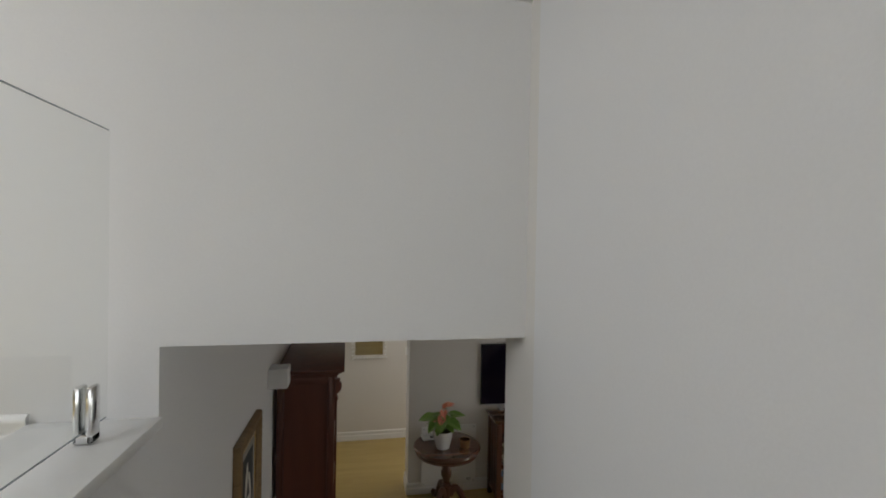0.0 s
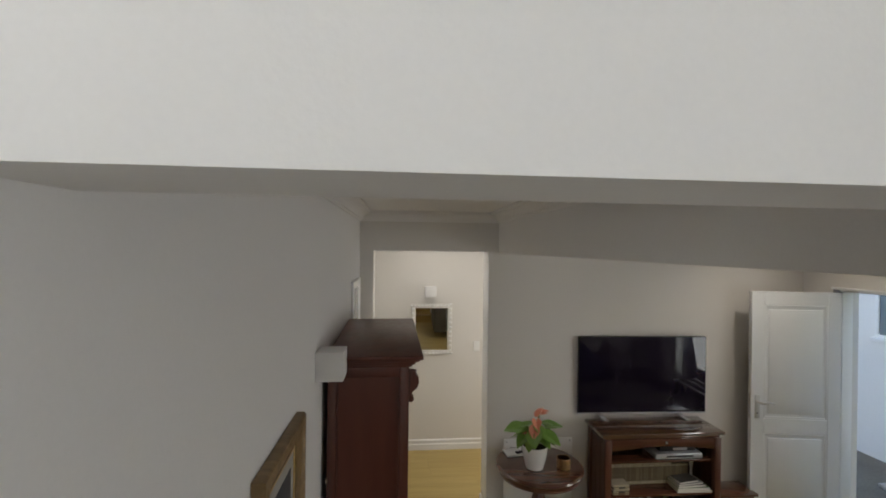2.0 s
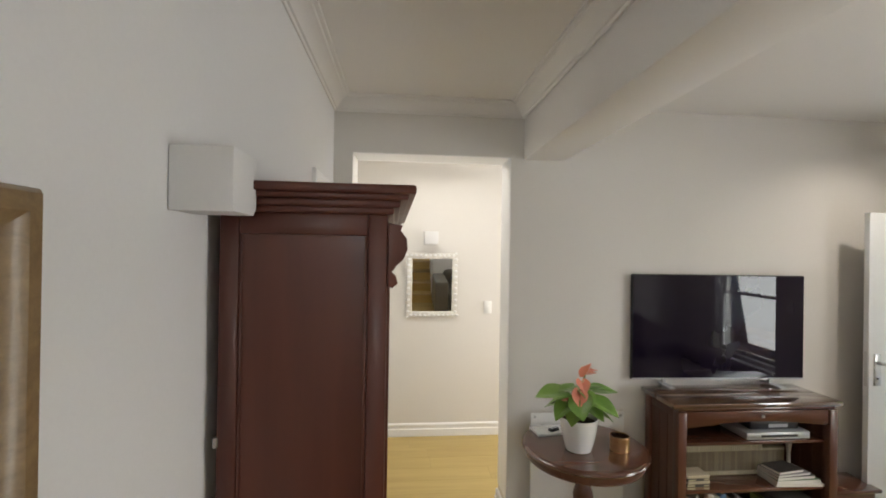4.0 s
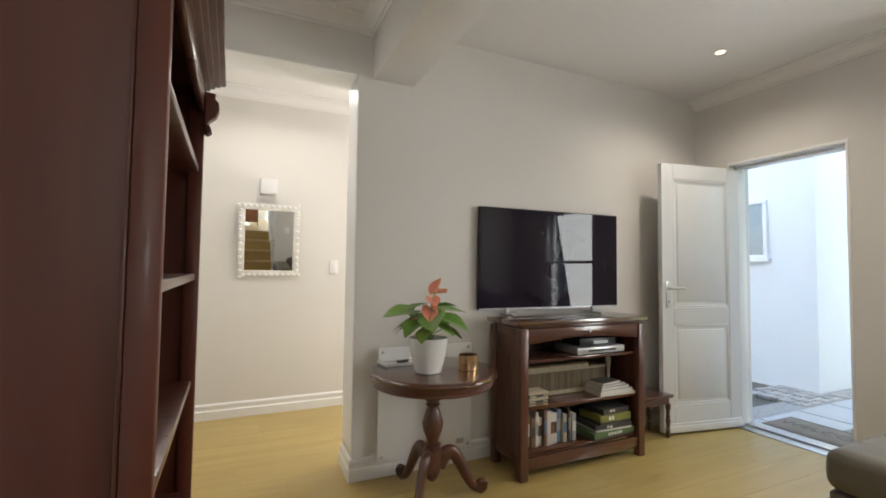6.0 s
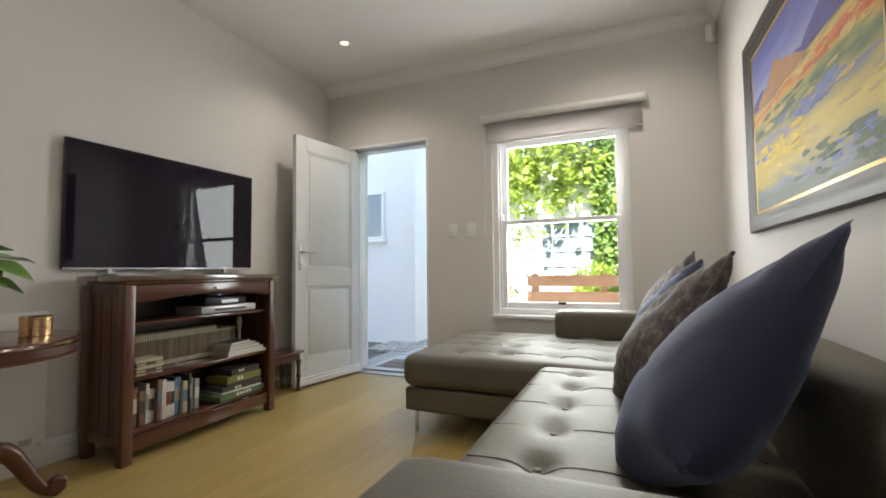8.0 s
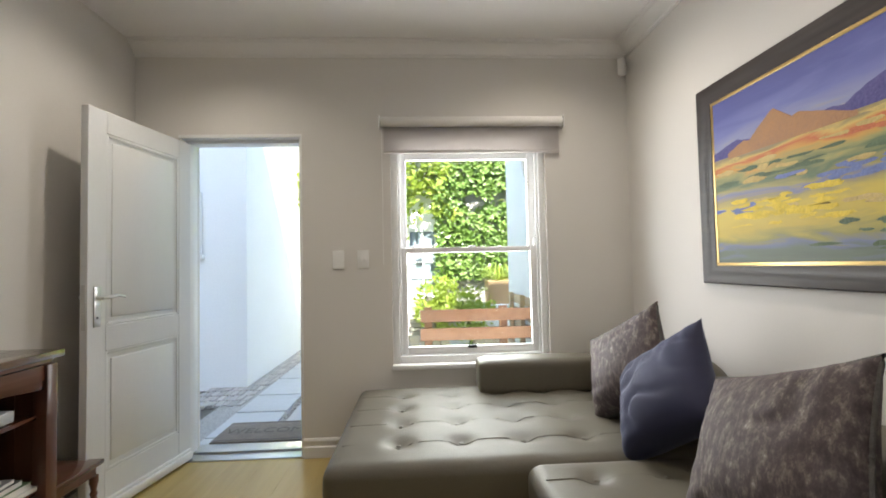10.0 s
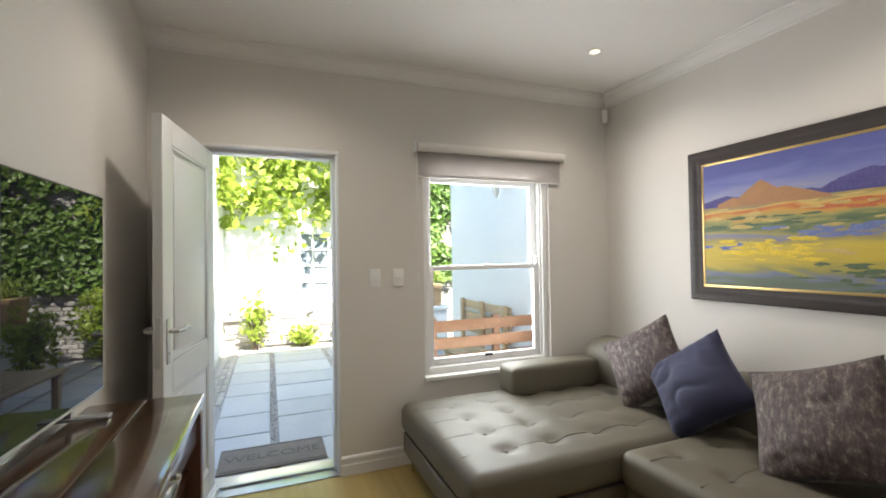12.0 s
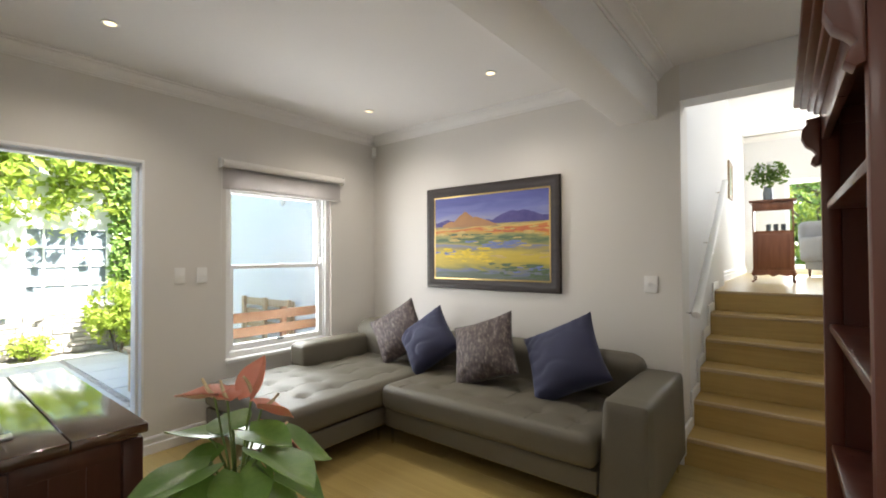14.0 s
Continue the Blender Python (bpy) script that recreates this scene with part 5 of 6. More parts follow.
for ts, ox, oy, w, d in ((chaise_t, 2.865, 2.54, 1.06, 1.68), (seat_t, 1.513, 2.165, 1.53, 0.88)):
    for tx in sorted({round(t[0], 4) for t in ts}):
        pts = [(ox + tx, oy + d * (q / 40 - 0.5), 0) for q in range(41)]
        tube([(x, y, 0.4475 + 0.015 * (1 - ((x - ox) / w * 2) ** 2) * (1 - ((y - oy) / d * 2) ** 2) - sum(dd * math.exp(-((x - ox - a) ** 2 + (y - oy - b) ** 2) / (ww * ww)) for a, b, dd, ww in ts)) for x, y, _ in pts], 0.0026, 5, bmw)
part("seam", bmw, M_SOFA, sofa)


def slanted_arm():
    bm = soft_box(0.265, 0.94, 0.535, 0.035, 12, bulge=0.006)
    for v in bm.verts:
        if v.co.y > 0:
            v.co.y -= 0.06 * (v.co.z / 0.5) * (v.co.y / 0.47)
        v.co.x *= 1 - 0.10 * (v.co.z / 0.5)
    return bm


put("arm", slanted_arm(), 0.580, 2.145, 0.10)
put("chaise_arm", soft_box(0.215, 0.74, 0.20, 0.035, 10, bulge=0.005), 3.305, 2.325, 0.435)
put("backrest", soft_box(1.70, 0.20, 0.48, 0.085, 16, bulge=0.012, crease=0.004), 1.52, 1.745, 0.25, rx=-5)
put("backrest", soft_box(1.02, 0.28, 0.50, 0.11, 16, bulge=0.02, crease=0.004, seed=8), 2.885, 1.795, 0.27, rx=-7)


def angle_leg():
    return boxes([(-0.004, 0.10, -0.003, 0.003, 0.118, 0.126), (-0.004, 0.006, -0.011, 0.011, 0.0, 0.125)], 0.002)


for x, y, r in ((2.37, 3.36, 0), (3.36, 3.36, 180), (2.39, 2.58, 0), (2.26, 2.56, 180), (0.49, 2.50, 0), (0.49, 1.75, 0), (3.36, 1.75, 180)):
    ob = part("leg", angle_leg(), M_CHROME, sofa, "slim polished steel leg")
    ob.matrix_basis = pose(x, y, 0.0005, 0, 0, r)


def pillow(size, thick, seed, n=46):
    """A stuffed square with drawn-in sides, pulled-out corners and soft creases."""
    bm = bmesh.new()
    sides = []
    for s in (1, -1):
        g = []
        for i in range(n + 1):
            row = []
            for j in range(n + 1):
                u, v = 2 * i / n - 1, 2 * j / n - 1
                pin = 0.09
                x = u * (1 - pin * (1 - v * v)) * size / 2
                z = v * (1 - pin * (1 - u * u)) * size / 2
                fat = ((1 - u * u) * (1 - v * v)) ** 0.42
                fold = noise.noise(Vector((x * 3.2 + z * 6.5 + seed * 3, z * 2.4 - x * 4.2, s + seed)))
                w = 0.012 * noise.noise(Vector((x * 5 + seed, z * 5, s * 2))) - 0.018 * max(0, 1 - abs(fold) * 4) * max(0, noise.noise(Vector((x * 4, z * 4, seed * 5))) + 0.35)
                pull = math.exp(-((abs(u) - 1) ** 2 + (abs(v) - 1) ** 2) * 3.5)
                w += 0.010 * pull * math.sin(16 * (u * v) + 9 * (u - v) + seed)
                row.append(Vector((x, s * (thick / 2 * fat * (1 + 0.25 * (-v)) + w * fat), z)))
            g.append(row)
        sides.append(g)
    vs = [[[bm.verts.new(p) for p in row] for row in g] for g in sides]
    for s in (0, 1):
        for i in range(n):
            for j in range(n):
                f = (vs[s][i][j], vs[s][i + 1][j], vs[s][i + 1][j + 1], vs[s][i][j + 1])
                bm.faces.new(f if s else f[::-1])
    bmesh.ops.remove_doubles(bm, verts=bm.verts[:], dist=0.0006)
    bmesh.ops.recalc_face_normals(bm, faces=bm.faces[:])
    return bm


def pattern_cloth():
    """Worn damask: warm grey-brown with pale broken threads over muted violet."""
    m, nt, b = node_material("worn_damask")
    n, l = nt.nodes, nt.links
    tc = n.new("ShaderNodeTexCoord")
    n1 = n.new("ShaderNodeTexNoise")
    n1.inputs["Scale"].default_value, n1.inputs["Detail"].default_value, n1.inputs["Roughness"].default_value = 26, 6, 0.75
    mp = n.new("ShaderNodeMapping")
    mp.inputs["Scale"].default_value = (1.8, 1, 0.8)
    l.new(tc.outputs["Object"], mp.inputs["Vector"])
    l.new(mp.outputs[0], n1.inputs["Vector"])
    r = n.new("ShaderNodeValToRGB")
    for e, (p, c) in zip([r.color_ramp.elements[0], r.color_ramp.elements[1], r.color_ramp.elements.new(0.5), r.color_ramp.elements.new(0.6)],
                         [(0.36, (0.065, 0.050, 0.055)), (0.72, (0.36, 0.31, 0.26)), (0.5, (0.105, 0.085, 0.085)), (0.6, (0.20, 0.17, 0.15))]):
        e.position, e.color = p, (*c, 1)
    l.new(n1.outputs["Fac"], r.inputs[0])
    n2 = n.new("ShaderNodeTexNoise")
    n2.inputs["Scale"].default_value = 5
    l.new(tc.outputs["Object"], n2.inputs["Vector"])
    mx = n.new("ShaderNodeMix")
    mx.data_type, mx.blend_type = "RGBA", "MULTIPLY"
    mx.inputs["Factor"].default_value = 0.5
    r2 = n.new("ShaderNodeValToRGB")
    r2.color_ramp.elements[0].color, r2.color_ramp.elements[1].color = (0.75, 0.62, 0.60, 1), (1, 1, 1.1, 1)
    l.new(n2.outputs["Fac"], r2.inputs[0])
    l.new(r.outputs[0], mx.inputs["A"])
    l.new(r2.outputs[0], mx.inputs["B"])
    l.new(mx.outputs["Result"], b.inputs["Base Color"])
    b.inputs["Roughness"].default_value = 0.75
    bp = n.new("ShaderNodeBump")
    bp.inputs["Strength"].default_value, bp.inputs["Distance"].default_value = 0.25, 0.004
    l.new(n1.outputs["Fac"], bp.inputs["Height"])
    l.new(bp.outputs[0], b.inputs["Normal"])
    return m


M_DAMASK = pattern_cloth()
# x, y, z of the middle, size, turn in its plane, lean, heading, cloth
for k, (x, y, z, s, spin, lean, head, m) in enumerate(((2.715, 2.030, 0.710, 0.47, 34, 24, 14, M_DAMASK), (2.335, 2.06, 0.685, 0.47, 42, 30, 6, M_BLUE), (1.745, 2.09, 0.685, 0.51, 23, 32, 0, M_DAMASK), (1.125, 2.045, 0.700, 0.54, 32, 35, -8, M_BLUE))):
    blue = m is M_BLUE
    cu = thing("cushion", pose(x, y, z, 0, 0, 180 + head) @ pose(0, 0, 0, lean - 2 * lean, 0, 0) @ pose(0, 0, 0, 0, -spin, 0),
               "plain navy blue scatter cushion leaning on sofa back" if blue else "worn damask scatter cushion with corded edge", "cushion", "scatter cushions on the sofa")
    part("cover", pillow(s, 0.225, 3.1 * k + 1), m, cu)
    if not blue:
        ring = []
        n = 24
        for e in range(4):
            for i in range(n):
                u = 2 * i / n - 1
                a, b = [(u, -1), (1, u), (-u, 1), (-1, -u)][e]
                ring.append((a * (1 - 0.09 * (1 - b * b)) * s / 2, 0.0, b * (1 - 0.09 * (1 - a * a)) * s / 2))
        ring.append(ring[0])
        part("cord", tube(ring, 0.0065, 7), mat("grey_cord", (0.12, 0.115, 0.11), 0.8, vary=0.3, scale=60, fine=300, bump=0.5), cu, "twisted grey edging cord")

# ---- upper room ----
cab = thing("display_cabinet", pose(0.075, -1.50, UP), "slender reddish display cabinet with glazed top and carved legs", "cabinet")
part("carcass", boxes([(-0.19, -0.175, -0.16, 0.16, 0.13, 0.93), (0.175, 0.19, -0.16, 0.16, 0.13, 0.93), (-0.175, 0.175, -0.16, 0.16, 0.13, 0.15), (-0.175, 0.175, -0.16, 0.16, 0.58, 0.60), (-0.175, 0.175, 0.14, 0.16, 0.15, 0.58), (-0.175, 0.175, 0.145, 0.16, 0.83, 0.93)], 0.002), M_TEAK, cab)
part("top", box(-0.22, 0.22, -0.19, 0.19, 0.9305, 0.955, 0.006), M_TEAK, cab)
part("door_panel", box(-0.16, 0.16, 0.1605, 0.170, 0.17, 0.56, 0.006), M_TEAK, cab)
g = part("glass", box(-0.17, 0.17, 0.150, 0.153, 0.60, 0.83), M_GLASS, cab)
g.visible_shadow = False
part("apron", prism([(-0.19, 0.13), (0.19, 0.13), (0.19, 0.10), (0.12, 0.085), (0.05, 0.10), (0.0, 0.075), (-0.05, 0.10), (-0.12, 0.085), (-0.19, 0.10)], 0.015, "y", (0, 0.15, 0)), M_TEAK, cab)
for x in (-0.17, 0.17):
    for y in (-0.14, 0.14):
        s = 1 if x > 0 else -1
        part("leg", tube([(x, y, 0.14), (x + s * 0.018, y, 0.10), (x + s * 0.008, y, 0.055), (x + s * 0.006, y, 0.03), (x + s * 0.03, y, 0.012)], [0.028, 0.024, 0.014, 0.012, 0.012], 10), M_TEAK, cab)
for k in range(3):
    gl = thing("drinking_glass", pose(-0.02 + 0.07 * k, -1.48, UP + 0.6005), "small clear glass inside the display cabinet", "glass", "glasses in the cabinet")
    part("bowl", lathe([(0.018, 0), (0.022, 0.005), (0.024, 0.08), (0.022, 0.08), (0.019, 0.01)], 16), M_DARKGLASS, gl)

vase = thing("flower_vase", pose(0.12, -1.50, UP + 0.9556), "pale glass vase with leafy white flowers", "vase")
part("vase", lathe([(0.035, 0), (0.045, 0.02), (0.05, 0.09), (0.035, 0.15), (0.042, 0.17), (0.036, 0.17), (0.03, 0.15)], 20), M_DARKGLASS, vase)


def leaf_cloud(name, count, place, size, material, seed, face=None, spread=1.0):
    """Many small folded leaves, joined in one mesh; place(rng) gives a leaf's middle."""
    rng = np.random.default_rng(seed)
    P = place(rng, count)
    nrm = rng.normal(size=(count, 3)) * spread
    if face is not None:
        nrm += np.array(face)
    nrm /= np.linalg.norm(nrm, axis=1)[:, None]
    t = np.cross(nrm, rng.normal(size=(count, 3)))
    t /= np.linalg.norm(t, axis=1)[:, None]
    b = np.cross(nrm, t)
    s = size * (0.6 + 0.8 * rng.random(count))[:, None]
    V = np.stack([P - t * s, P - b * s * 0.62 + nrm * s * 0.12, P + t * s * 1.1 - nrm * s * 0.2, P + b * s * 0.62 + nrm * s * 0.12], axis=1).reshape(-1, 3)
    me = bpy.data.meshes.new(name)
    idx = np.arange(count)[:, None] * 4
    me.from_pydata(V.tolist(), [], np.concatenate([idx + np.array([[0, 1, 2]]), idx + np.array([[0, 2, 3]])]).tolist())
    me.materials.append(material)
    return me


def ball(c, r, shell=0.35):
    def place(rng, n):
        d = rng.normal(size=(n, 3))
        d /= np.linalg.norm(d, axis=1)[:, None]
        return np.array(c) + d * np.array(r) * (1 - shell * rng.random(n))[:, None]
    return place


fl = new("foliage", leaf_cloud("foliage", 420, ball((0.0, 0, 0.31), (0.21, 0.16, 0.15), 0.8), 0.026, M_IVY, 3))
fl.parent = vase
fl = new("blossom", leaf_cloud("blossom", 130, ball((0.02, 0.03, 0.35), (0.19, 0.15, 0.13), 0.5), 0.018, M_CERAMIC, 5))
fl.parent = vase

chair = thing("armchair", pose(-0.66, -3.45, UP, 0, 0, 205), "grey linen tub armchair with dark wooden legs", "armchair")
for name, bm, x, y, z, rx in (("seat", soft_box(0.58, 0.60, 0.20, 0.05, 12, bulge=0.02), 0, 0, 0.24, 0), ("backrest", soft_box(0.70, 0.16, 0.58, 0.07, 12, bulge=0.02), 0, 0.32, 0.24, -10),
                              ("arm", soft_box(0.13, 0.62, 0.36, 0.05, 10), -0.34, 0.0, 0.22, 0), ("arm", soft_box(0.13, 0.62, 0.36, 0.05, 10), 0.34, 0.0, 0.22, 0), ("base", soft_box(0.66, 0.62, 0.14, 0.02, 6), 0, 0, 0.10, 0)):
    part(name, bm, M_CHAIR, chair).matrix_basis = pose(x, y, z, rx, 0, 0)
for x in (-0.28, 0.28):
    for y in (-0.26, 0.28):
        part("leg", lathe([(0.014, 0.0005), (0.022, 0.11)], 12, at=(x, y, 0)), M_WALNUT, chair)

upic = framed(pose(0.58, -2.35, 2.42, 0, 0, -90), 0.42, 0.52, 0.05, 0.025, "upper_room_picture", "small dark-framed picture on the upper room wall", M_GILT, M_GOLD, "picture")
part("print", box(-0.155, 0.155, -0.010, -0.004, -0.205, 0.205), mat("green_print", (0.20, 0.26, 0.14), 0.6, vary=0.4, scale=12, fine=50), upic)

gw = thing("window_2", pose(0, -4.80, 0), "wide white-framed garden window of the upper room", "window")
gw["kind"] = "structure"
part("window_frame", boxes([(-2.45, 0.0, -0.05, 0.05, 1.16, 1.22), (-2.45, 0.0, -0.05, 0.05, 2.62, 2.68), (-2.45, -2.39, -0.05, 0.05, 1.22, 2.62), (-0.06, 0.0, -0.05, 0.05, 1.22, 2.62), (-1.255, -1.195, -0.05, 0.05, 1.22, 2.62)], 0.004), M_TRIM, gw)
for a, b in ((-2.39, -1.255), (-1.195, -0.06)):
    g = part("pane", box(a, b, -0.003, 0.003, 1.22, 2.62), M_GLASS, gw)
    g.visible_shadow = False

# ---- courtyard ----
setting("ground", boxes([(3.74, 400, -400, 400, -0.30, -0.075), (-400, 3.74, -400, -5.0, -0.30, -0.075), (-400, 3.74, 6.6, 400, -0.30, -0.075), (-400, -3.0, -5.0, 6.6, -0.30, -0.075)]), M_GROUND, "bare garden earth round the house")
setting("gravel_bed", boxes([(3.752, 8.45, 1.0, 4.91, -0.070, -0.048)]), M_GRAVEL, "fine gravel between the paving slabs")
wing = setting("wall_courtyard_north", boxes([(5.47, 9.2, 4.91, 7.2, -0.08, 3.30), (3.752, 5.47, 6.9, 7.1, -0.08, 3.3)]), M_PLASTER, "white plastered wing of the neighbouring house")
setting("wall_courtyard_south", boxes([(3.752, 6.08, 1.72, 1.93, -0.08, 3.6)]), M_PLASTER, "white plastered garden wall")
setting("wall_courtyard_east", boxes([(8.55, 8.85, 2.66, 4.905, -0.08, 3.1), (8.55, 8.85, -2.0, 2.655, -0.08, 3.1)]), M_PLASTER, "white plastered wall across the courtyard")
setting("roof_courtyard_east", boxes([(8.45, 11.5, -2.1, 4.90, 3.1, 3.2), (8.86, 11.5, 2.0, 4.9, 0, 3.1)]), M_ROOF, "eaves of the building across the courtyard")

nw = thing("window_3", pose(5.47, 5.62, 1.72, 0, 0, -90), "small white-framed window in the courtyard wing", "window")
nw["kind"] = "structure"
part("window_frame", boxes([(-0.24, 0.24, -0.035, -0.002, -0.34, -0.30), (-0.24, 0.24, -0.035, -0.002, 0.30, 0.34), (-0.24, -0.20, -0.035, -0.002, -0.30, 0.30), (0.20, 0.24, -0.035, -0.002, -0.30, 0.30)], 0.003), M_TRIM, nw)
part("pane", box(-0.20, 0.20, -0.016, -0.008, -0.30, 0.30), M_DARKGLASS, nw)
part("sill", box(-0.27, 0.27, -0.06, -0.002, -0.385, -0.342, 0.004), M_PLASTER, nw)

hw = thing("window_4", pose(8.55, 3.24, 1.28, 0, 0, -90), "white multi-pane window across the courtyard", "window")
hw["kind"] = "structure"
HW, HH = 0.53, 0.60
rows = [(-HW, HW, -0.05, -0.002, -HH, -HH + 0.055), (-HW, HW, -0.05, -0.002, HH - 0.055, HH)]
for x in (-HW, -0.03, HW - 0.055):
    rows.append((x, x + 0.058, -0.05, -0.002, -HH + 0.055, HH - 0.055))
part("window_frame", boxes(rows, 0.003), M_TRIM, hw)
rows = [(-0.29, -0.265, -0.042, -0.006, -HH + 0.05, HH - 0.05), (0.25, 0.275, -0.042, -0.006, -HH + 0.05, HH - 0.05)]
rows += [(-HW + 0.05, HW - 0.05, -0.040, -0.0065, z - 0.012, z + 0.012) for z in (-0.28, 0.0, 0.28)]
part("glazing_bar", boxes(rows), M_TRIM, hw)
for x0, x1 in ((-HW + 0.058, -0.29), (-0.265, -0.03), (0.028, 0.25), (0.275, HW - 0.055)):
    part("pane", box(x0, x1, -0.020, -0.014, -HH + 0.055, HH - 0.055), M_DARKGLASS, hw)
part("sill", box(-HW - 0.05, HW + 0.05, -0.10, -0.002, -HH - 0.05, -HH - 0.002, 0.005), M_PLASTER, hw)

wl = thing("lantern_wall_light", pose(4.62, 1.93, 2.14), "white lantern wall light on the garden wall", "wall light")
part("bracket", tube([(0, 0.001, 0.10), (0, 0.06, 0.14), (0, 0.10, 0.12), (0, 0.10, 0.08)], 0.008, 8), M_TRIM, wl)
part("lantern", lathe([(0.012, -0.14), (0.030, -0.10), (0.055, 0.05), (0.065, 0.06), (0.02, 0.10)], 6, at=(0, 0.10, 0)), M_PAPER, wl)
part("cap", lathe([(0.072, 0.058), (0.03, 0.105), (0.008, 0.12)], 6, at=(0, 0.10, 0)), M_TRIM, wl)


def bench(m, length, material, label, slats=3):
    ob = thing("garden_bench", m, label, "bench", "garden benches")
    for x in (-length / 2 + 0.06, 0.0, length / 2 - 0.06):
        part("back_post", box(x - 0.03, x + 0.03, 0.0, 0.045, 0.0, 0.94, 0.004), material, ob)
        part("front_leg", box(x - 0.03, x + 0.03, -0.42, -0.37, 0.0, 0.42, 0.004), material, ob)
        part("side_rail", box(x - 0.02, x + 0.02, -0.3695, -0.0005, 0.36, 0.42, 0.003), material, ob)
    for z in (0.875, 0.735, 0.595)[:slats]:
        part("back_slat", box(-length / 2, length / 2, 0.0455, 0.071, z - 0.046, z + 0.046, 0.004), material, ob)
    for k in range(4):
        part("seat_slat", box(-length / 2, length / 2, -0.43 + k * 0.105, -0.34 + k * 0.105, 0.4205, 0.445, 0.004), material, ob)
    return ob


bench(pose(4.02, 2.40, -0.048, 0, 0, 90), 1.28, M_BENCH, "red-brown slatted wooden garden bench under the window")
bench(pose(5.05, 2.03, -0.048, 0, 0, 180), 1.15, M_BENCHPALE, "pale weathered slatted garden bench by the wall")
gt = thing("garden_table", pose(5.05, 3.05, -0.048), "low pale slatted wooden garden table", "table")
for k in range(6):
    part("slat", box(-0.5, 0.5, -0.30 + k * 0.102, -0.208 + k * 0.102, 0.46, 0.485, 0.003), M_BENCHPALE, gt)
for x in (-0.42, 0.42):
    part("cross_bar", box(x - 0.03, x + 0.03, -0.28, 0.28, 0.42, 0.4595, 0.003), M_BENCHPALE, gt)
    for y in (-0.24, 0.24):
        part("leg", box(x - 0.028, x + 0.028, y - 0.028, y + 0.028, 0, 0.4195, 0.003), M_BENCHPALE, gt)

ped = solo("pedestal", boxes([(-0.26, 0.26, -0.26, 0.26, 0, 0.62), (-0.29, 0.29, -0.29, 0.29, 0.62, 0.67)], 0.006), M_PLASTER, "white plastered garden pedestal", "pedestal", m=pose(7.5, 1.80, -0.072))
gp = thing("terracotta_pot", pose(7.5, 1.80, 0.5985), "square tan terracotta pot with trailing grasses", "plant pot")
part("pot", prism([(-0.15, 0), (0.15, 0), (0.20, 0.30), (0.21, 0.36), (-0.21, 0.36), (-0.20, 0.30)], 0.40, "y", (0, -0.20, 0), r=0.01), M_TERRA, gp)
bm = bmesh.new()
random.seed(5)
for k in range(70):
    a, r = random.uniform(0, 6.28), random.uniform(0.15, 0.42)
    h = random.uniform(0.08, 0.28)
    tube([(0.1 * math.cos(a) * random.random(), 0.1 * math.sin(a) * random.random(), 0.355), (0.5 * r * math.cos(a), 0.5 * r * math.sin(a), 0.36 + h), (r * math.cos(a), r * math.sin(a), 0.36 + h * random.uniform(-0.5, 0.7))], [0.006, 0.007, 0.001], 4, bm)
part("grass", bm, M_SHRUB, gp)

# planting
def slab(x0, x1, y0, y1, z0, z1, power=1.0):
    def place(rng, n):
        u = rng.random((n, 3))
        u[:, 2] = u[:, 2] ** power
        return np.array((x0, y0, z0)) + u * np.array((x1 - x0, y1 - y0, z1 - z0))
    return place


def stuff(name, me, label, category):
    return tagged(new(name, me), label, category, "", "stuff")


def ragged(place, scale, cut, seed):
    """Keeps only the leaves inside drifting clumps, so that gaps and an uneven outline remain."""
    def f(rng, n):
        out = []
        got = 0
        while got < n:
            P = place(rng, n)
            keep = np.array([noise.noise(Vector((float(p[0]) * scale + seed, float(p[1]) * scale, float(p[2]) * scale))) > cut for p in P])
            out.append(P[keep])
            got += int(keep.sum())
        return np.concatenate(out)[:n]
    return f


stuff("ivy", leaf_cloud("ivy", 9000, ragged(slab(8.26, 8.44, -1.0, 2.75, 0.95, 3.6), 1.6, -0.55, 1), 0.055, M_IVY, 11, (-1.2, 0, 0.3), 0.7), "dense green ivy covering the stone garden wall", "ivy")
stuff("ivy", leaf_cloud("ivy", 3600, ragged(slab(8.20, 8.50, 2.3, 4.88, 1.95, 4.3, 0.75), 2.3, -0.02, 4), 0.055, M_SHRUB, 12, (-0.8, 0, 0.6), 0.9), "sunlit creeper hanging over the white wall", "creeper")
stuff("ivy", leaf_cloud("ivy", 500, ragged(slab(7.4, 8.3, 4.72, 4.90, 1.9, 3.4), 2.2, 0.0, 7), 0.05, M_SHRUB, 13, (0, -1.0, 0.3), 0.8), "thin creeper on the white side wall", "creeper")


def shrub(x, y, r, h, count, seed, label):
    ob = thing("shrub", pose(x, y, -0.078), label, "shrub")
    bm = bmesh.new()
    random.seed(seed)
    for k in range(9):
        a = random.uniform(0, 6.28)
        tube([(0.03 * math.cos(a), 0.03 * math.sin(a), 0), (0.3 * r * math.cos(a), 0.3 * r * math.sin(a), h * 0.45), (0.75 * r * math.cos(a), 0.75 * r * math.sin(a), h * random.uniform(0.7, 1.0))], [0.012, 0.008, 0.003], 5, bm)
    part("branches", bm, M_BARK, ob)
    me = leaf_cloud("leaves", count, ragged(ball((0, 0, h * 0.58), (r, r, h * 0.5), 0.8), 4.0 / r * 0.5, -0.15, seed), 0.038, M_SHRUB, seed, (0, 0, 0.6), 0.9)
    lv = new("leaves", me)
    lv.parent = ob
    return ob


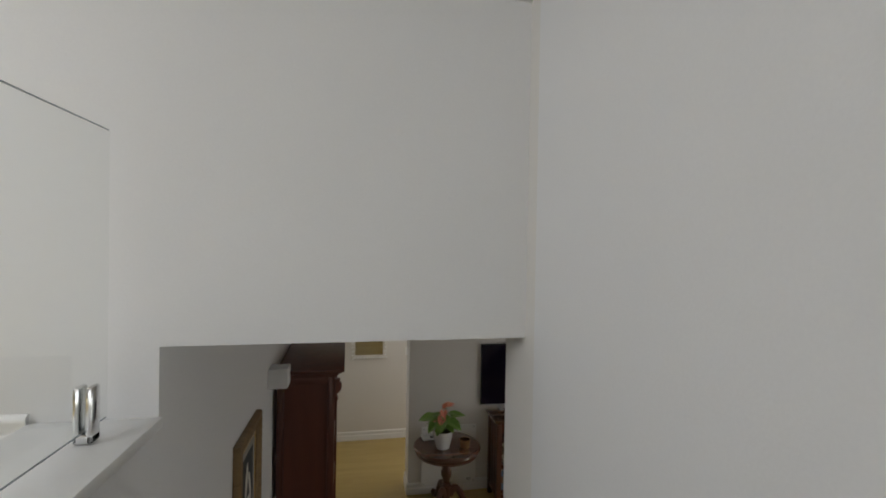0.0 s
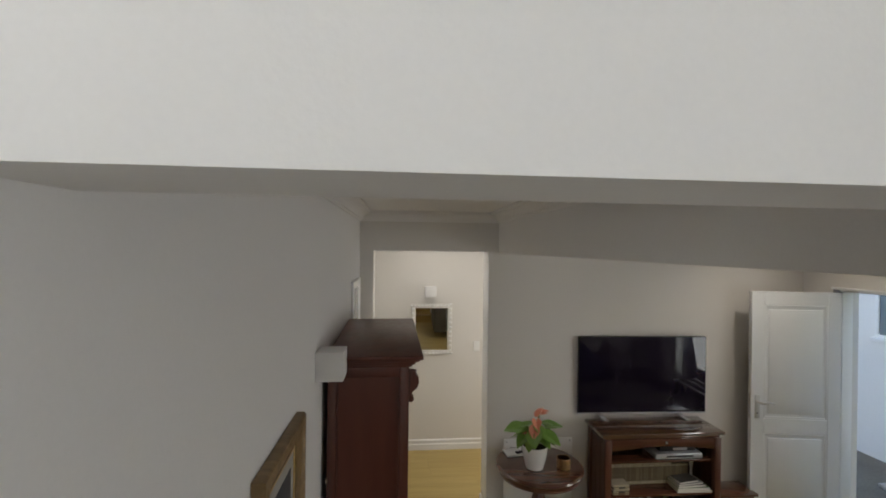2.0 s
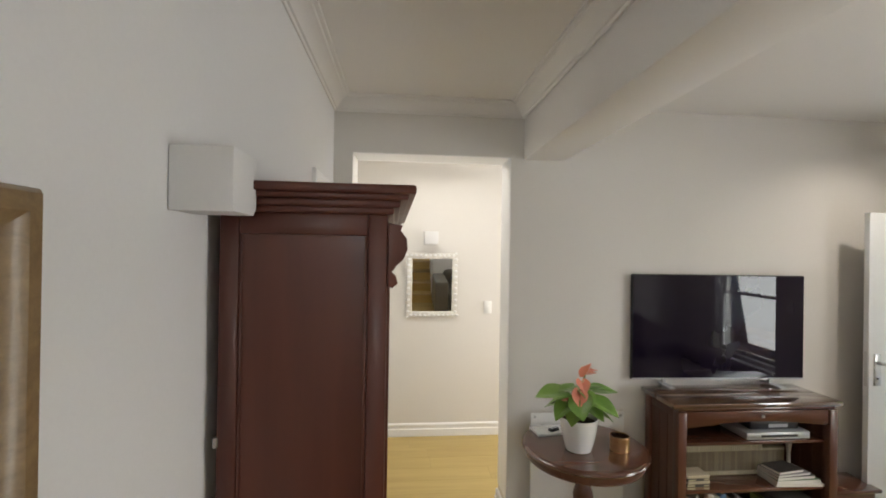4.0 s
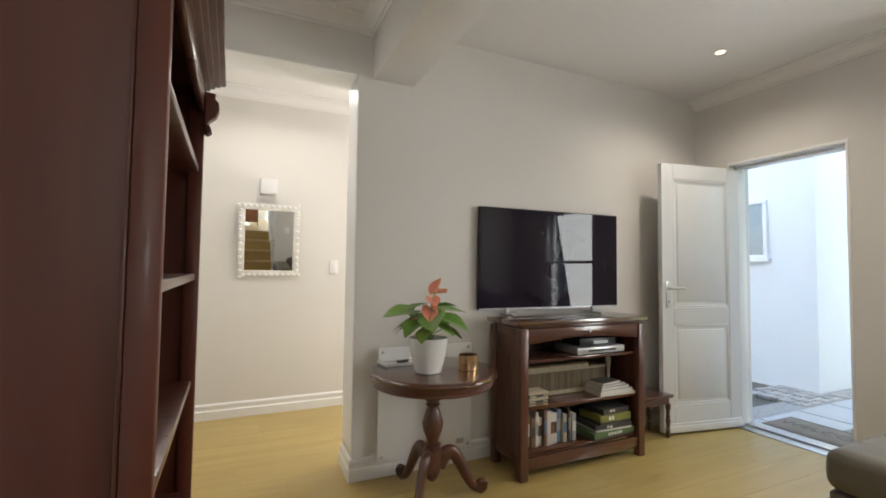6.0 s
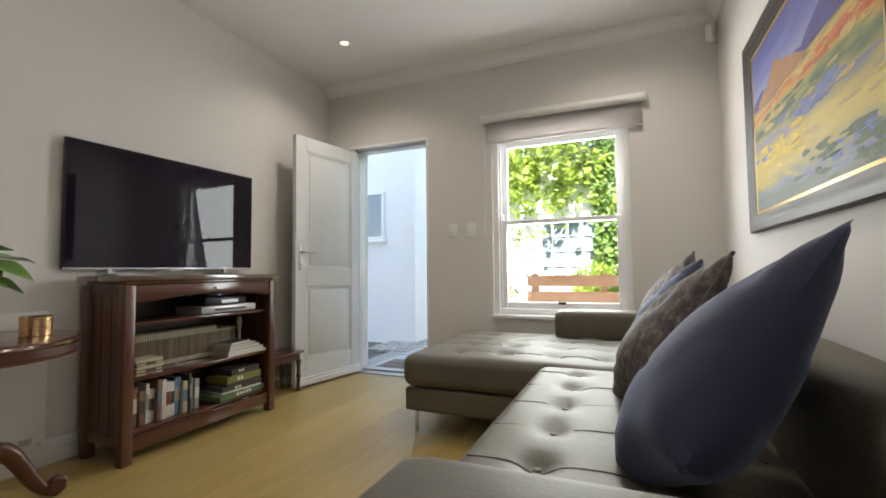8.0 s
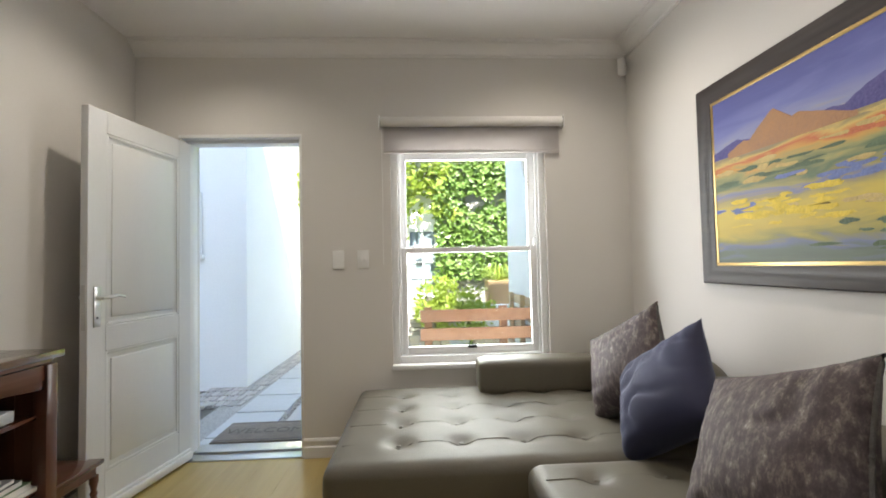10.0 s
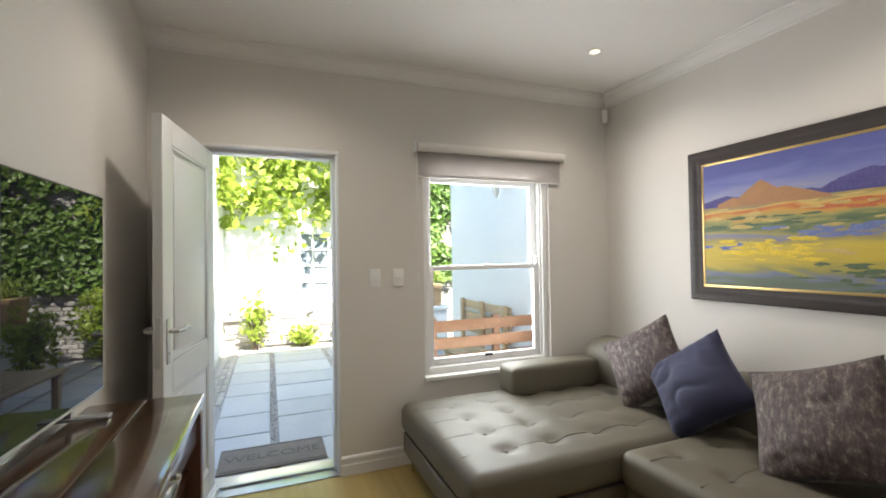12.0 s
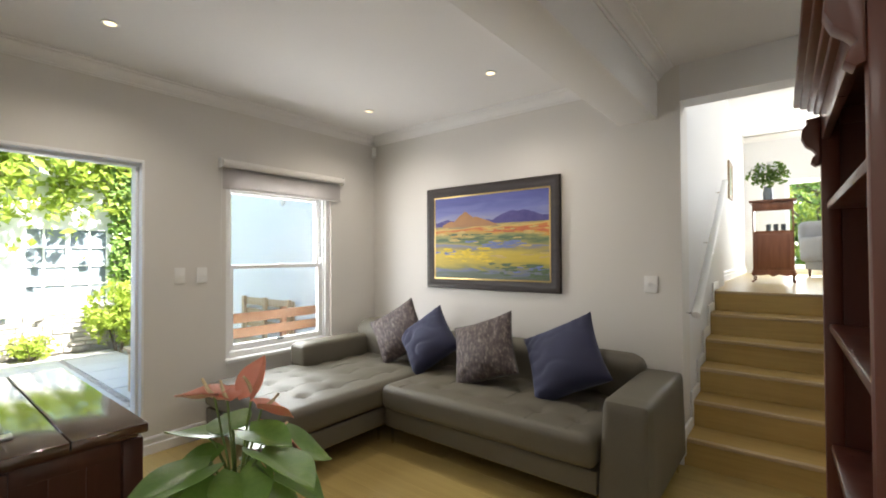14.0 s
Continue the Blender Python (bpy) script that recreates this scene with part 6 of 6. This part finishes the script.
shrub(8.05, 2.72, 0.45, 1.05, 2200, 41, "bright lime-green leafy shrub by the stone wall")
shrub(8.15, 4.42, 0.26, 0.95, 420, 42, "thin yellow-green shrub by the stone wall")
shrub(8.2, 3.7, 0.35, 0.38, 420, 43, "low sparse planting along the stone wall")
shrub(7.2, 2.25, 0.35, 0.95, 1100, 44, "leafy shrub beside the garden pedestal")


def tree(x, y, h, r, seed, count, material, label):
    ob = thing("tree", pose(x, y, -0.078), label, "tree")
    bm = bmesh.new()
    random.seed(seed)
    tube([(0, 0, 0), (0.05, 0.03, h * 0.25), (-0.03, 0.06, h * 0.5), (0.05, 0.0, h * 0.8)], [0.14, 0.11, 0.08, 0.03], 10, bm)
    tips = []
    for k in range(11):
        a, z0 = k * 2.4, h * random.uniform(0.3, 0.65)
        L = r * random.uniform(0.6, 1.0)
        tip = Vector((L * math.cos(a), L * math.sin(a), z0 + h * random.uniform(0.08, 0.3)))
        tube([(0, 0.03, z0), tip * 0.5 + Vector((0, 0, z0 * 0.5 + 0.05)), tip], [0.05, 0.03, 0.01], 7, bm)
        tips.append(tip)
    part("trunk", bm, M_BARK, ob)
    tips = np.array([tuple(t) for t in tips] + [(0, 0, h * 0.92)])

    def place(rng, n):
        c = tips[rng.integers(0, len(tips), n)]
        d = rng.normal(size=(n, 3)) * np.array((r * 0.27, r * 0.27, r * 0.22))
        return c + d
    lv = new("crown", leaf_cloud("crown", count, ragged(place, 1.1, -0.1, seed), 0.075, material, seed, (0, 0, 0.7), 0.9))
    lv.parent = ob
    return ob


tree(10.3, 3.4, 5.4, 2.3, 61, 9000, M_SHRUB, "sunlit leafy tree behind the courtyard wall")
tree(-0.6, -9.0, 4.6, 2.2, 62, 5200, M_SHRUB, "leafy garden tree beyond the upper window")
tree(-2.6, -8.2, 4.2, 1.9, 63, 4200, M_IVY, "green garden tree beyond the upper window")
tree(1.0, -10.0, 5.0, 2.3, 64, 4200, M_IVY, "tall green tree beyond the upper window")
stuff("hedge", leaf_cloud("hedge", 7000, ragged(slab(-6, 3, -12.6, -11.4, 0, 3.4), 1.2, -0.3, 9), 0.10, M_IVY, 71, (0, 1.0, 0.3), 0.8), "high green garden hedge", "hedge")

mt = thing("door_mat", pose(4.06, 4.20, -0.0288), "worn coir door mat with faded lettering", "door mat")
part("mat", box(-0.20, 0.20, -0.36, 0.36, 0, 0.014, 0.004), M_COIR, mt)
part("border", boxes([(-0.185, -0.170, -0.345, 0.345, 0.0141, 0.0155), (0.170, 0.185, -0.345, 0.345, 0.0141, 0.0155)]), M_COIRDARK, mt)
cv = bpy.data.curves.new("lettering", "FONT")
cv.body, cv.size, cv.extrude, cv.align_x, cv.align_y = "WELCOME", 0.135, 0.0008, "CENTER", "CENTER"
tmp = new("lettering", cv)
me = bpy.data.meshes.new_from_object(tmp.evaluated_get(bpy.context.evaluated_depsgraph_get()))
bpy.data.objects.remove(tmp)
me.materials.clear()
me.materials.append(M_COIRDARK)
tx = new("lettering", me)
tx.parent = mt
tx.matrix_basis = pose(0, 0, 0.0150, 0, 0, -90)

# ---- pieces: planks, slabs, stones ----
def shared_box(name, w, d, h, material, r=0.0015):
    return finish(box(-w / 2, w / 2, -d / 2, d / 2, -h, 0, r, 1), name, material, False)


random.seed(77)
PLANK_W = 0.188


def planks(owner, x0, x1, y0, y1, z, keep=None):
    pool = {}
    y = y0
    while y < y1 - 0.02:
        w = min(PLANK_W, y1 - y)
        x = x0
        first = random.uniform(0.4, 1.8)
        while x < x1 - 0.02:
            L = min(first, x1 - x)
            first = 1.82
            if x1 - x - L < 0.15:
                L = x1 - x
            key = (round(L, 2), round(w, 2))
            if key not in pool:
                pool[key] = shared_box("plank", L - 0.0006, w - 0.0006, 0.011, M_OAK, 0.0006)
            ob = new("plank", pool[key])
            ob.parent = owner
            ob.location = (x + L / 2, y + w / 2, z)
            x += L
        y += w


planks(FLOOR, XW, XE, YS, YN, 0.0)
planks(FLOOR, -0.46, 0.535, YN, 5.10, 0.0)
planks(FLOOR, XW, 2.55, 5.10, YB, 0.0)
planks(FLOOR_UP, -2.0, 0.58, -4.70, 0.168, UP)

PAVING = setting("pavement", boxes([(3.752, 8.45, 1.93, 4.905, -0.0745, -0.0705)]), M_GRAVEL, "grey slate paving of the courtyard")


def slabs(rows):
    for x0, x1, y0, y1 in rows:
        ob = new("slab", finish(box(x0 + 0.004, x1 - 0.004, y0 + 0.004, y1 - 0.004, -0.0695, -0.032 + random.uniform(0, 0.004), 0.004, 1), "slab", M_SLATE, False))
        ob.parent = PAVING


col = [(2.05, 2.68), (2.74, 3.40), (3.46, 4.16), (4.22, 4.66)]
rows = []
for k, (y0, y1) in enumerate(col):
    x = 3.77 - 0.25 * (k % 2)
    while x < 8.2:
        L = (0.50, 0.62, 0.46, 0.56)[(k + len(rows)) % 4]
        rows.append((max(3.76, x), min(x + L, 8.25), y0, y1))
        x += L + 0.016
slabs([r for r in rows if r[1] - r[0] > 0.12])
cob = [shared_box("cobble", 0.15, 0.052, 0.035, M_COBBLE, 0.004), shared_box("cobble", 0.12, 0.052, 0.035, M_COBBLE, 0.004)]
for k in range(3):
    x = 5.5
    while x < 8.3:
        i = random.randrange(2)
        L = (0.15, 0.12)[i]
        ob = new("cobble", cob[i])
        ob.parent = PAVING
        ob.matrix_basis = pose(x + L / 2, 4.705 + 0.06 * k + random.uniform(-0.004, 0.004), -0.034 + random.uniform(-0.004, 0.003), 0, 0, random.uniform(-3, 3))
        x += L + 0.012
for k in range(4):
    for j in range(9):
        ob = new("cobble", cob[(k + j) % 2])
        ob.parent = PAVING
        ob.matrix_basis = pose(5.38 - 0.17 * k + random.uniform(-0.006, 0.006), 4.74 + 0.064 * j, -0.034 + random.uniform(-0.004, 0.003), 0, 0, random.uniform(-3, 3))
for (a0, a1), (b0, b1) in zip(col, col[1:]):
    bm = bmesh.new()
    for k in range(150):
        bmesh.ops.create_icosphere(bm, subdivisions=1, radius=1, matrix=pose(random.uniform(3.8, 8.2), random.uniform(a1 + 0.006, b0 - 0.006), -0.045, 0, 0, random.uniform(0, 90)) @ Matrix.Diagonal((random.uniform(0.012, 0.024), random.uniform(0.010, 0.018), 0.012, 1)))
    tagged(part("pebbles", bm, M_COBBLE, PAVING), kind="stuff")

STONEWALL = setting("wall_stone", boxes([(8.47, 8.549, -2.0, 4.905, -0.08, 0.60), (8.47, 8.549, -2.0, 2.66, 0.60, 3.0)]), M_GRAVEL, "stacked grey stone garden wall")
st = [shared_box("stone", L, 0.06, 0.062, M_LEDGE, 0.005) for L in (0.22, 0.31, 0.40, 0.27)]
n = 0
z = -0.005
while z < 2.0:
    y = 0.6 + random.uniform(0, 0.2)
    while y < 4.88 if z < 0.58 else y < 2.62:
        i = random.randrange(4)
        L = (0.22, 0.31, 0.40, 0.27)[i]
        top = 4.90 if z < 0.58 else 2.66
        if y + L > top:
            break
        if n < 330:
            ob = new("stone", st[i])
            ob.parent = STONEWALL
            ob.matrix_basis = pose(8.455 + random.uniform(-0.012, 0.012), y + L / 2, z + 0.062, 0, 0, 90)
            n += 1
        y += L + 0.008
    z += 0.070
